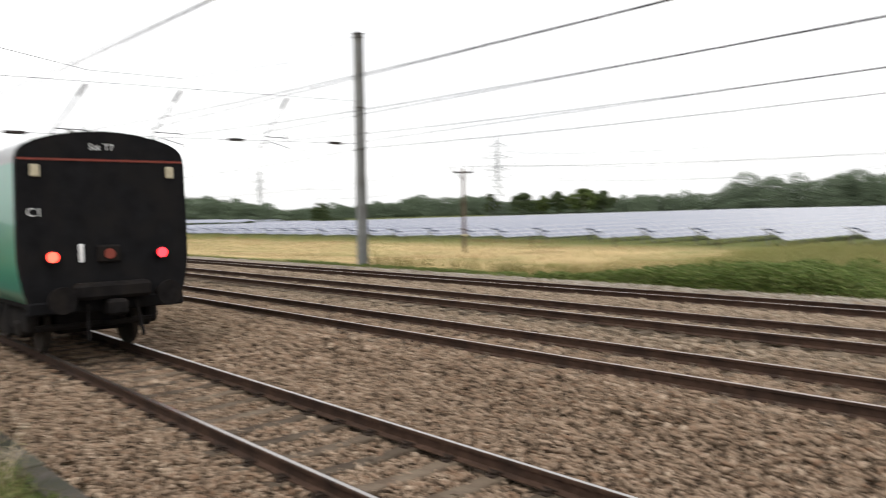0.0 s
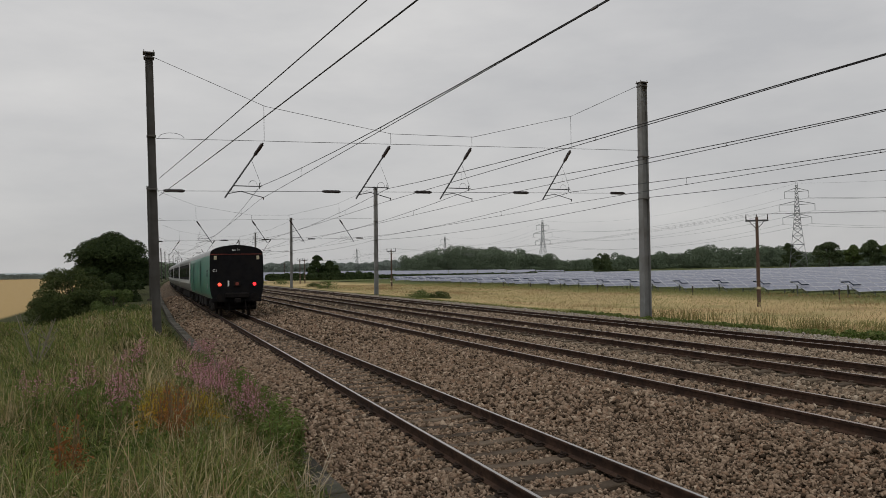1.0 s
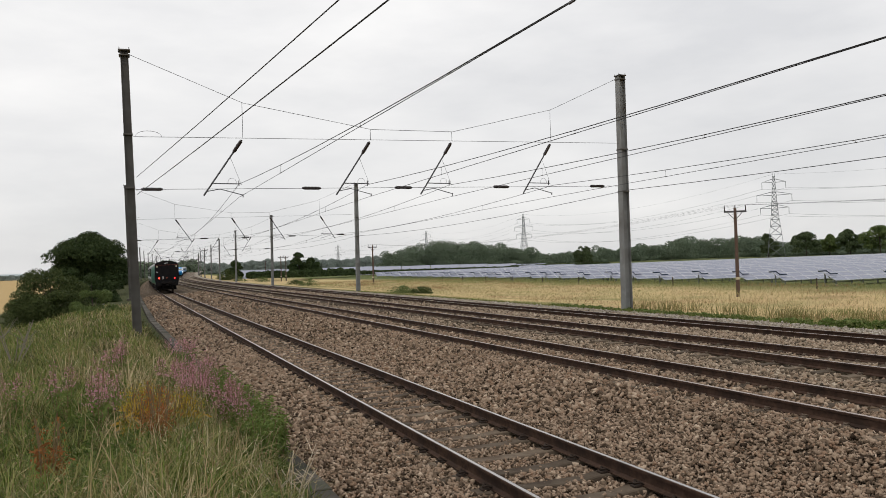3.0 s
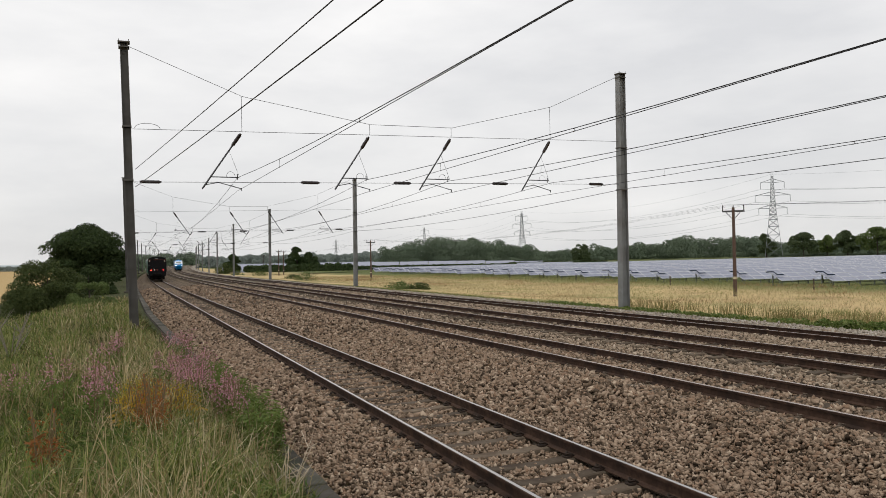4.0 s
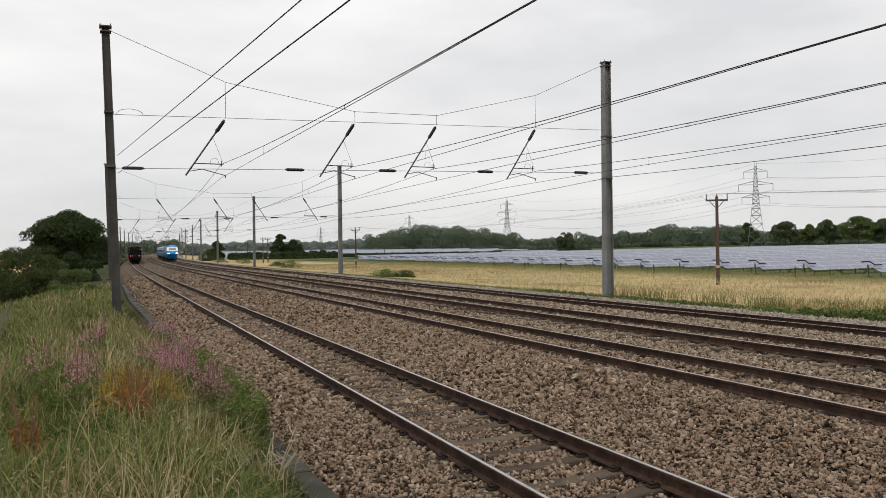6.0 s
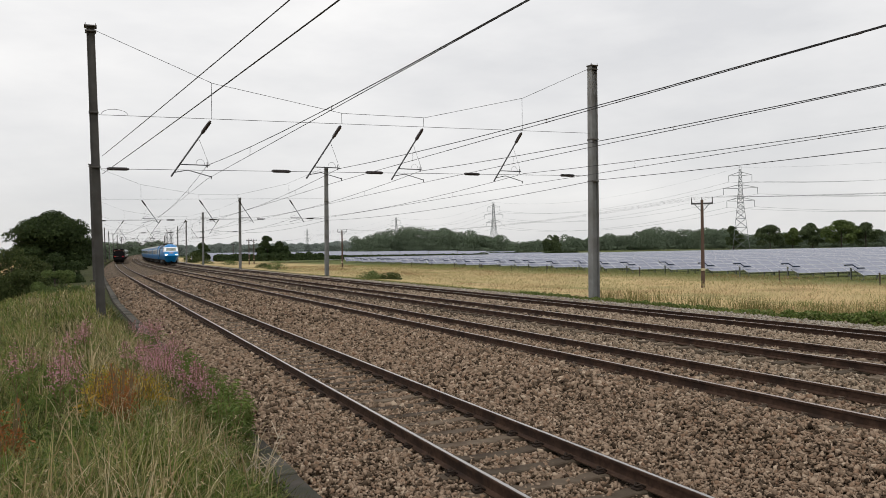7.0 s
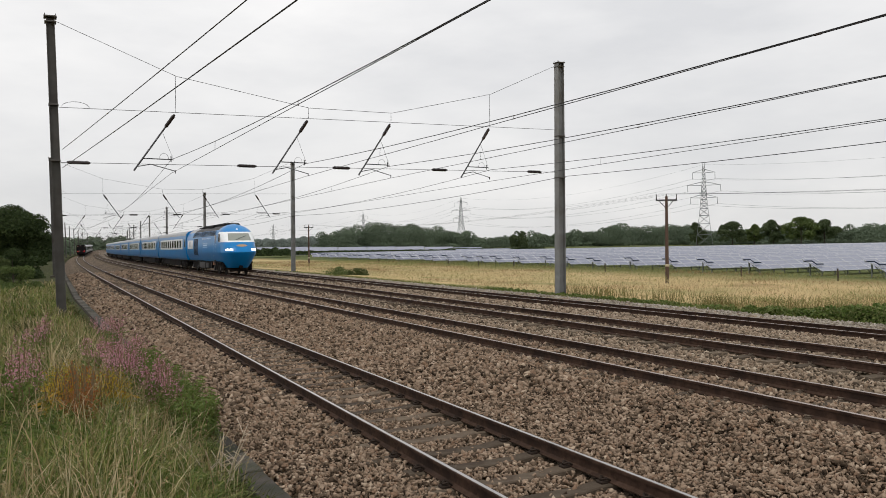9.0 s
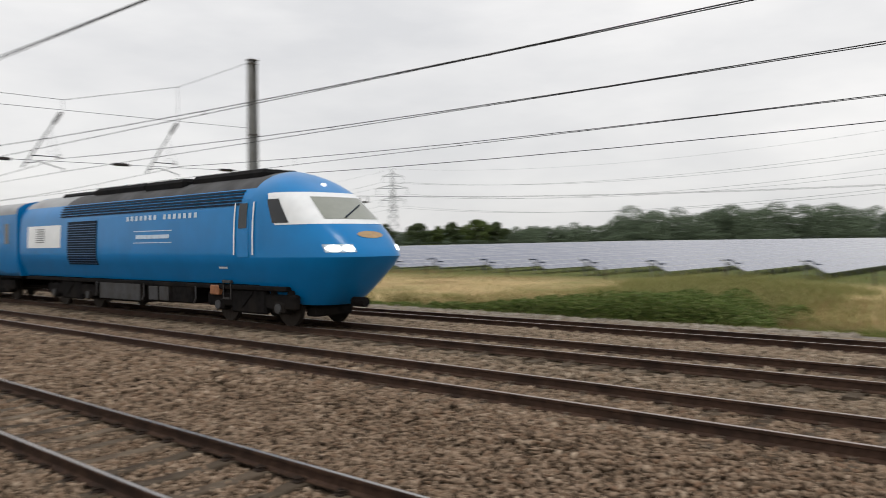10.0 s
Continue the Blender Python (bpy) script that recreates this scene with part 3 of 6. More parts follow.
M_RED = mat("red_lining", (0.20, 0.03, 0.015), 0.5, 0, 0.1)
M_CREAM = mat("cream_plate", (0.45, 0.40, 0.28), 0.5, 0, 0.15, 10)
M_TAIL = mat("lit_red_tail_lamp", (1.0, 0.022, 0.03), 0.3, emit=3.2)
M_TAIL2 = mat("lit_amber_red_tail_lamp", (1.0, 0.05, 0.03), 0.3, emit=3.8)
M_HEAD = mat("lit_headlamp", (1.0, 0.95, 0.82), 0.3, emit=5.0)
M_MARK = mat("round_white_lamp_glass", (0.9, 0.92, 0.95), 0.2, emit=0.6)
M_HEADW = mat("lit_white_headlamp", (0.93, 0.97, 1.0), 0.3, emit=5.0)
M_TEXT = mat("white_lettering", (0.7, 0.7, 0.7), 0.5)
M_SLAT = mat("dark_grille", (0.008, 0.018, 0.035), 0.6, spec=0.08)

# Side profile of a carriage: half width at each height
SIDE = [(0.98, 1.235), (1.20, 1.305), (1.45, 1.355), (1.72, 1.38), (2.2, 1.38), (2.65, 1.37), (3.0, 1.365), (3.25, 1.36), (3.38, 1.35), (3.50, 1.31), (3.59, 1.22), (3.67, 1.07), (3.735, 0.86), (3.79, 0.58), (3.83, 0.29), (3.845, 0.0)]


def half(z, prof=SIDE):
    if z <= prof[0][0]:
        return prof[0][1]
    for (z0, w0), (z1, w1) in zip(prof, prof[1:]):
        if z <= z1:
            return w0 + (w1 - w0) * (z - z0) / (z1 - z0)
    return 0.0


def grid_mesh(name, f, us, vs, material, smooth=True):
    V = [f(u, v) for u in us for v in vs]
    n = len(vs)
    F = [(i * n + j, i * n + j + 1, (i + 1) * n + j + 1, (i + 1) * n + j) for i in range(len(us) - 1) for j in range(n - 1)]
    return mesh_of(name, V, F, material, smooth)


def side_patch(name, parent, material, side, u0, u1, z0, z1, out=0.008, label="", nz=4, prof=SIDE):
    """A panel that lies on the carriage side. The vehicle's length runs along y, u from its front to its back."""
    us, zs = lin(u0, u1, 2), lin(z0, z1, nz)
    if side > 0:
        us = us[::-1]
    return part(name, grid_mesh(name, lambda u, z: (side * (half(z, prof) + out), -u, z), us, zs, material), None, parent, label)


def shell(parent, name, u0, u1, material, roof_material, roof_from=3.30, label="", ends=None):
    """Body side panels, roof and ends of a carriage between two stations."""
    zs = [z for z, _ in SIDE if z < roof_from] + [roof_from]
    sec = [(-half(z), z) for z in zs[::-1]] + [(half(z), z) for z in zs]
    V = [(x, -u, z) for u in (u0, u1) for x, z in sec]
    n = len(sec)
    F = [(j, j + 1, n + j + 1, n + j) for j in range(n - 1)]
    body = part(name, mesh_of(name, V, F, material, True), None, parent, label)
    rz = [roof_from] + [z for z, _ in SIDE if z > roof_from]
    sec2 = [(-half(z), z) for z in rz] + [(half(z), z) for z in rz[:-1][::-1]]
    V = [(x, -u, z) for u in (u0, u1) for x, z in sec2]
    n2 = len(sec2)
    F = [(j + n2, j + n2 + 1, j + 1, j) for j in range(n2 - 1)]
    part("roof", mesh_of("roof", V, F, roof_material, True), None, parent)
    full = [(half(z), z) for z, _ in SIDE]
    ring = full + [(-x, z) for x, z in full[::-1][1:]]
    for u, turn in ((u0, False), (u1, True)):
        V = [(x, -u, z) for x, z in ring]
        F = [tuple(range(len(V)))[::-1] if turn else tuple(range(len(V)))]
        part("end_panel", mesh_of("end_panel", V, F, ends or material), None, parent)
    return body


def bogie(parent, u, wheelbase=2.6):
    b = thing("bogie", pose(0, -u, 0), "", "")
    b.parent = parent
    for k in list(b.keys()):
        del b[k]
    bm = bm_new()
    for sx in (-1.02, 1.02):
        box(bm, (sx - 0.10, -wheelbase / 2 - 0.6, 0.42), (sx + 0.10, wheelbase / 2 + 0.6, 0.80), 0.05)
        box(bm, (sx - 0.06, -0.75, 0.28), (sx + 0.12, 0.75, 0.9), 0.05)
        for sy in (-wheelbase / 2, wheelbase / 2):
            box(bm, (sx - 0.14, sy - 0.2, 0.32), (sx + 0.14, sy + 0.2, 0.62), 0.05)
            rod(bm, (sx, sy - 0.34, 0.5), (sx, sy - 0.34, 0.9), 0.10, 8)
            rod(bm, (sx, sy + 0.34, 0.5), (sx, sy + 0.34, 0.9), 0.10, 8)
        rod(bm, (sx * 1.1, -0.25, 0.45), (sx * 1.1, 0.25, 0.85), 0.05, 6)
    box(bm, (-1.0, -0.35, 0.55), (1.0, 0.35, 0.9), 0.04)
    part("bogie_frame", bm, M_UNDER, b)
    for sy in (-wheelbase / 2, wheelbase / 2):
        bm = bm_new()
        for sx in (-0.75, 0.75):
            rod(bm, (sx - 0.06, sy, 0.46), (sx + 0.06, sy, 0.46), 0.455, 28)
            rod(bm, (sx * 0.985 - 0.02, sy, 0.46), (sx * 0.985 + 0.02, sy, 0.46), 0.49, 28)
        rod(bm, (-0.8, sy, 0.46), (0.8, sy, 0.46), 0.08, 10)
        part("wheelset", bm, M_WHEEL, b)
    return b


def underframe(parent, u0, u1, boxes):
    bm = bm_new()
    box(bm, (-1.2, -u1 + 0.1, 0.88), (1.2, -u0 - 0.1, 1.0), 0.02)
    part("underframe", bm, M_UNDER, parent)
    for a, b, zlo in boxes:
        bm = bm_new()
        box(bm, (-1.18, -b, zlo), (1.18, -a, 0.93), 0.05)
        part("equipment_box", bm, M_UNDER, parent)


def seg_word(name, parent, text, m, size, material, label=""):
    cu = bpy.data.curves.new(name, "FONT")
    cu.body, cu.size, cu.align_x, cu.extrude = text, size, "CENTER", 0.002
    cu.resolution_u = 2
    tmp = new("tmp", cu)
    dg = bpy.context.evaluated_depsgraph_get()
    me = bpy.data.meshes.new_from_object(tmp.evaluated_get(dg))
    bpy.data.objects.remove(tmp)
    me.materials.clear()
    me.materials.append(material)
    ob = part(name, me, None, parent, label)
    ob.matrix_basis = m
    return ob


# Nose of the power car: how far back the front lies at each height, and half width
NOSE_BACK = 3.3
FRONT = [(0.55, 1.25), (0.75, 0.98), (1.1, 0.58), (1.5, 0.18), (1.72, 0.0), (1.80, 0.02), (2.1, 0.25), (2.4, 0.55), (2.55, 0.74), (2.9, 1.20), (3.25, 1.64), (3.4, 1.88), (3.55, 2.16), (3.7, 2.46), (3.82, 2.76), (3.90, 3.05), (3.93, 3.2)]
POWER = [(0.55, 0.86), (0.8, 0.99), (1.02, 1.10), (1.3, 1.22), (1.55, 1.325), (1.66, 1.366), (1.72, 1.374), (2.2, 1.37), (2.65, 1.345), (3.0, 1.315), (3.2, 1.275), (3.36, 1.20), (3.52, 1.07), (3.66, 0.89), (3.79, 0.63), (3.88, 0.36), (3.94, 0.0)]


def front_at(z):
    for (z0, a), (z1, b) in zip(FRONT, FRONT[1:]):
        if z <= z1:
            return a + (b - a) * max(0.0, z - z0) / (z1 - z0)
    return FRONT[-1][1]


def nose(th, z, out=0.0):
    """Point of the nose at th (-90 one side, 0 front, 90 the other side) and height z."""
    w, u0 = half(z, POWER) + out, front_at(z) - out
    c, s = abs(math.cos(radians(th))), math.sin(radians(th))
    n = 2.0 / 3.2
    return (w * math.copysign(abs(s) ** n, s), -(NOSE_BACK - (NOSE_BACK - u0) * c ** n), z)


def nose_th(x, z):
    """The th at which the front of the nose lies x off the middle."""
    v = max(-1.0, min(1.0, x / half(z, POWER)))
    return math.degrees(math.asin(math.copysign(abs(v) ** 1.6, v)))


def nose_patch(name, parent, material, x0, x1, z0, z1, out=0.012, label="", nx=10, nz=6, taper=0.0):
    """A panel on the front between x0 and x1; taper narrows its top."""
    def f(z, a):
        k = 1 - taper * (z - z0) / (z1 - z0)
        x = (x0 + (x1 - x0) * a) * k
        return nose(nose_th(x, z), z, out)
    return part(name, grid_mesh(name, f, lin(z0, z1, nz), lin(0, 1, nx), material), None, parent, label)


def nose_wrap(name, parent, material, t0, t1, z0, z1, out=0.010, label="", nt=24, nz=6):
    return part(name, grid_mesh(name, lambda z, t: nose(t, z, out), lin(z0, z1, nz), lin(t0, t1, nt), material), None, parent, label)


def power_car():
    L = 17.8
    p = thing("diesel_power_car", pose(14.08, 60, 0), "bright blue diesel power car with white cab band and lit headlamps", "locomotive")
    zs = [0.55, 0.65, 0.8, 0.95, 1.1, 1.3, 1.5, 1.65, 1.72, 1.80, 1.95, 2.1, 2.3, 2.5, 2.7, 2.9, 3.1, 3.25, 3.36, 3.46, 3.55, 3.64, 3.72, 3.79, 3.85, 3.90, 3.925]
    ths = [-90 + 180 * i / 48 for i in range(49)]
    part("cab", grid_mesh("cab", lambda z, t: nose(t, z), [z for z in zs if z >= 1.72], ths, M_BLUE), None, p)
    part("valance", grid_mesh("valance", lambda z, t: nose(t, z), [z for z in zs if z <= 1.72], ths, M_BLUE), None, p, "darker blue undercut below the lamps")
    bm = bm_new()
    for z in (0.55,):
        vs = [bm.verts.new(nose(t, z)) for t in ths]
        bm.faces.new(vs)
    part("cab_floor", bm, M_UNDER, p)
    for sd in (-1, 1):
        side_patch("body_side", p, M_BLUE, sd, NOSE_BACK, L, 1.02, 3.46, 0.0, nz=16, prof=POWER)
    rz = [3.46, 3.55, 3.64, 3.72, 3.79, 3.85, 3.90, 3.94]
    rs = [(-half(z, POWER), z) for z in rz] + [(half(z, POWER), z) for z in rz[:-1][::-1]]
    n = len(rs)
    for u0, u1, mm in ((NOSE_BACK, 14.3, M_DARKROOF), (14.3, L, M_ROOF)):
        V = [(x, -u, z) for u in (u0, u1) for x, z in rs]
        part("roof", mesh_of("roof", V, [(j + n, j + n + 1, j + 1, j) for j in range(n - 1)], mm, True), None, p)
    bm = bm_new()
    ring = [(half(z, POWER), z) for z, _ in POWER if z > 0.9]
    vs = [bm.verts.new((x, -L, z)) for x, z in ring + [(-x, z) for x, z in ring[::-1][1:]]]
    bm.faces.new(vs[::-1])
    part("end_panel", bm, M_BLUE, p)
    # cab glazing and trim
    nose_wrap("windscreen_band", p, M_WHITE, -78, 78, 2.50, 3.30, 0.010, "white surround of the cab windows", 40, 9)
    nose_patch("windscreen", p, M_SCREEN, -0.86, 0.86, 2.62, 3.18, 0.022, "windscreen with a pale reflection in its colour", 14, 8, 0.10)
    bm = bm_new()
    a2 = nose(nose_th(0.35, 2.66), 2.66, 0.05)
    rod(bm, a2, nose(nose_th(-0.45, 2.98), 2.98, 0.05), 0.02, 6)
    part("wiper", bm, M_SLAT, p)
    for sd in (-1, 1):
        part("cab_side_window", grid_mesh("cab_side_window", lambda z, t: nose(t, z, 0.022), lin(2.55, 3.14, 5), lin(sd * 66, sd * 79, 5), M_GLASS), None, p)
        for u0, u1 in ((2.72, 2.78), (3.52, 3.58)):
            side_patch("handrail", p, M_WHITE, sd, u0 + 0.4, u1 + 0.4, 1.78, 3.1, 0.03, prof=POWER)
        dr = side_patch("cab_door", p, M_BLUE, sd, 3.36, 3.84, 1.72, 3.18, 0.012, prof=POWER, label="blue cab door")
        side_patch("door_window", dr, M_GLASS, sd, 3.42, 3.78, 2.45, 3.08, 0.022, prof=POWER)
        lamp = part("lamp_cluster", grid_mesh("lamp_cluster", lambda z, x: nose(nose_th(x, z), z, 0.014), lin(1.83, 2.02, 3), lin(sd * 0.66, sd * 1.12, 6), M_GREYB), None, p)
        for x, mm in ((1.00, M_HEAD), (0.78, M_HEADW)):
            bm = bm_new()
            spots = [(sd * x + 0.10 * math.cos(q * 0.393), 1.925 + 0.075 * math.sin(q * 0.393)) for q in range(16)]
            vs = [bm.verts.new(nose(nose_th(a, b), b, 0.024)) for a, b in spots]
            bm.faces.new(vs)
            part("headlamp", bm, mm, lamp)
        # body details
        g = side_patch("engine_grille", p, M_SLAT, sd, 11.6, 13.75, 1.46, 2.88, 0.014, nz=16, prof=POWER, label="tall dark louvred radiator grille")
        for i in range(17):
            z = 1.50 + i * 0.079
            side_patch("slat", g, M_BLUE2, sd, 11.63, 13.72, z, z + 0.024, 0.030, nz=2, prof=POWER)
        for i in range(5):
            z = 3.04 + i * 0.085
            side_patch("roof_louvre", p, M_SLAT, sd, 3.7, 14.4, z, z + 0.052, 0.016, nz=2, prof=POWER)
        w = side_patch("white_panel", p, M_WHITE, sd, 14.3, 17.1, 2.02, 2.80, 0.008, prof=POWER, label="white body panel with small vent")
        for i in range(7):
            side_patch("vent_slat", w, M_ROOF, sd, 15.6, 16.3, 2.2 + i * 0.075, 2.24 + i * 0.075, 0.016, nz=2, prof=POWER)
        side_patch("nameplate", p, M_WHITE2, sd, 7.0, 9.2, 2.12, 2.145, 0.012, nz=2, prof=POWER)
        pl = side_patch("plate_lettering", p, M_WHITE2, sd, 7.15, 9.05, 2.25, 2.36, 0.012, nz=2, prof=POWER, label="pale unreadable lettering")
        side_patch("plate_edge", p, M_WHITE2, sd, 7.0, 9.2, 2.46, 2.485, 0.012, nz=2, prof=POWER)
        for k in range(15):
            if k != 7:
                u = (5.75 + 0.27 * k) if sd > 0 else (5.75 + 0.27 * (14 - k))
                side_patch("letter_bar", p, M_WHITE2, sd, u, u + 0.15, 2.79, 2.93, 0.012, nz=2, prof=POWER)
        side_patch("step_plate", p, M_WHITE, sd, 4.4, 4.8, 1.42, 1.47, 0.012, nz=2, prof=POWER)
    def oval(r, a):
        x, z = 0.40 * r * math.cos(a), 2.24 + 0.085 * r * math.sin(a)
        return nose(nose_th(x, z), z, 0.014)
    part("badge", grid_mesh("badge", oval, [0.04, 0.5, 1.0], lin(0, 2 * math.pi, 21), M_ORANGE), None, p, "faded orange oval nose emblem")
    c = Vector(nose(0, 3.5, 0.02))
    bm = bm_new()
    rod(bm, c + Vector((0, -0.08, 0)), c + Vector((0, 0.03, 0)), 0.06, 14)
    part("marker_light", bm, M_MARK, p, "round white light above the windscreen")
    # roof gear
    for u0, u1, w, z1 in ((3.7, 7.2, 0.62, 4.02), (7.3, 9.6, 0.8, 3.98), (9.7, 13.2, 0.7, 4.0), (13.4, 16.2, 0.5, 3.97)):
        bm = bm_new()
        box(bm, (-w, -u1, 3.62), (w, -u0, z1), 0.10)
        part("roof_hatch", bm, M_BLACK, p)
    bm = bm_new()
    rod(bm, (0, -1.0, 0.62), (0, -0.55, 0.62), 0.12, 10)
    part("coupler", bm, M_UNDER, p)
    bm = bm_new()
    box(bm, (-0.6, -2.1, 0.25), (0.6, -1.7, 0.5), 0.04)
    part("rail_guard", bm, M_UNDER, p)
    underframe(p, 2.0, L, [(6.3, 7.4, 0.42), (7.45, 8.8, 0.40), (9.1, 11.9, 0.34)])
    for sd in (-1, 1):
        bm = bm_new()
        box(bm, (sd * 1.19 - 0.015, -11.8, 0.40), (sd * 1.19 + 0.015, -9.2, 0.90), 0.01)
        part("tank_panel", bm, M_GEAR, p, "dull grey fuel tank side")
        bm = bm_new()
        for u in (7.55, 8.15):
            box(bm, (sd * 1.19 - 0.02, -u - 0.5, 0.46), (sd * 1.19 + 0.02, -u, 0.86), 0.015)
        part("battery_door", bm, M_GEAR, p)
        bm = bm_new()
        box(bm, (sd * 1.16 - 0.10, -5.35, 0.72), (sd * 1.16 + 0.08, -4.95, 0.98), 0.03)
        part("sand_box", bm, M_RUST, p, "orange-brown box above the bogie")
        bm = bm_new()
        box(bm, (sd * 1.20 - 0.03, -4.75, 1.04), (sd * 1.20 + 0.05, -4.35, 1.12), 0.01)
        box(bm, (sd * 1.22 - 0.03, -4.7, 0.62), (sd * 1.22 + 0.05, -4.4, 0.66), 0.01)
        rod(bm, (sd * 1.22, -4.72, 0.62), (sd * 1.22, -4.72, 1.12), 0.018, 6)
        rod(bm, (sd * 1.22, -4.38, 0.62), (sd * 1.22, -4.38, 1.12), 0.018, 6)
        part("cab_step", bm, M_GEAR, p)
        bm = bm_new()
        for q, u in enumerate((6.1, 8.95, 12.0)):
            rod(bm, (sd * 1.2, -u, 0.92), (sd * 1.2, -u, 0.55), 0.025, 6)
            rod(bm, (sd * 1.2, -u, 0.58), (sd * 1.2, -u - 0.1, 0.45), 0.025, 6)
        part("pipe", bm, M_GEAR, p)
        for u in (3.75 - 1.3, 3.75 + 1.3, L - 3.75 - 1.3, L - 3.75 + 1.3):
            bm = bm_new()
            rod(bm, (sd * 1.14, -u, 0.46), (sd * 1.20, -u, 0.46), 0.12, 12)
            part("axle_cap", bm, M_GEAR, p)
    bogie(p, 3.75)
    bogie(p, L - 3.75)
    return p


M_GEAR = mat("grimy_grey_steel", (0.055, 0.055, 0.058), 0.6, 0.2, 0.3, 5, second=(0.03, 0.026, 0.023), second_scale=2.5)
M_RUST = mat("orange_brown_paint", (0.30, 0.12, 0.05), 0.6, 0, 0.25, 6)
M_DARKROOF = mat("sooty_roof_paint", (0.06, 0.06, 0.064), 0.7, 0, 0.25, 3, second=(0.025, 0.025, 0.025), second_scale=1.0)
M_BLUE2 = mat("blue_slat_paint", (0.02, 0.09, 0.22), 0.4)
M_WHITE2 = mat("pale_blue_white_lettering", (0.55, 0.68, 0.80), 0.5)
M_GREYB = mat("pale_bluegrey_paint", (0.42, 0.50, 0.58), 0.35, 0, 0.06)


def blue_coach(kind):
    """A blue carriage with a white window band. kind: how its windows lie."""
    L = 22.6
    p = thing("blue_railway_carriage", pose(14.08, 90, 0), "blue railway carriage with a white band round its windows", "carriage", "carriages of the blue train")
    shell(p, "body", 0.3, L - 0.3, M_BLUE, M_ROOF, 3.30, ends=M_BLUE)
    for sd in (-1, 1):
        for a, b in [(2.6, 20.0)]:
            band = side_patch("window_band", p, M_WHITE, sd, a, b, 1.98, 3.02, 0.008, "white painted window band")
            n = 9
            for i in range(n):
                c = a + 0.5 + (b - a - 1.0) * (i + 0.5) / n
                w = 1.3 if kind == 0 else 1.1
                side_patch("window", band, M_SCREEN if kind == 0 and i < 6 else M_GLASS, sd, c - w / 2, c + w / 2, 2.14, 2.86, 0.018)
        for u in (0.75, 20.7):
            d = side_patch("door", p, M_BLUE, sd, u, u + 0.95, 1.1, 3.05, 0.014)
            side_patch("door_window", d, M_GLASS, sd, u + 0.25, u + 0.70, 2.2, 2.95, 0.022)
    bm = bm_new()
    box(bm, (-0.8, -0.3, 1.0), (0.8, 0.02, 3.3), 0.05)
    box(bm, (-0.8, -L - 0.02, 1.0), (0.8, -L + 0.3, 3.3), 0.05)
    part("gangway", bm, M_UNDER, p)
    underframe(p, 0.3, L - 0.3, [(5.3, 9.2, 0.36), (9.25, 13.2, 0.34), (13.25, 17.3, 0.36)])
    bogie(p, 3.3)
    bogie(p, L - 3.3)
    return p


def green_van():
    """The green van at the tail of the departing train; its black end faces back."""
    L = 20.2
    p = thing("green_luggage_van", pose(4.39, 14, 0), "teal green van with black end and lit red lamps", "carriage")
    shell(p, "body", 0.0, L, M_GREEN, M_ROOF, 3.30, ends=M_BLACK)
    zs = [z for z, _ in SIDE]
    # black end with a rim
    full = [(half(z) + 0.012, z) for z in zs] + [(-half(z) - 0.012, z) for z in zs[::-1][1:]]
    V = [(x, y, z) for y in (0.02, -0.14) for x, z in full]
    n = len(full)
    F = [tuple(range(n))] + [(j + n, j + n + 1, j + 1, j) for j in range(n - 1)]
    return p, L, V, F


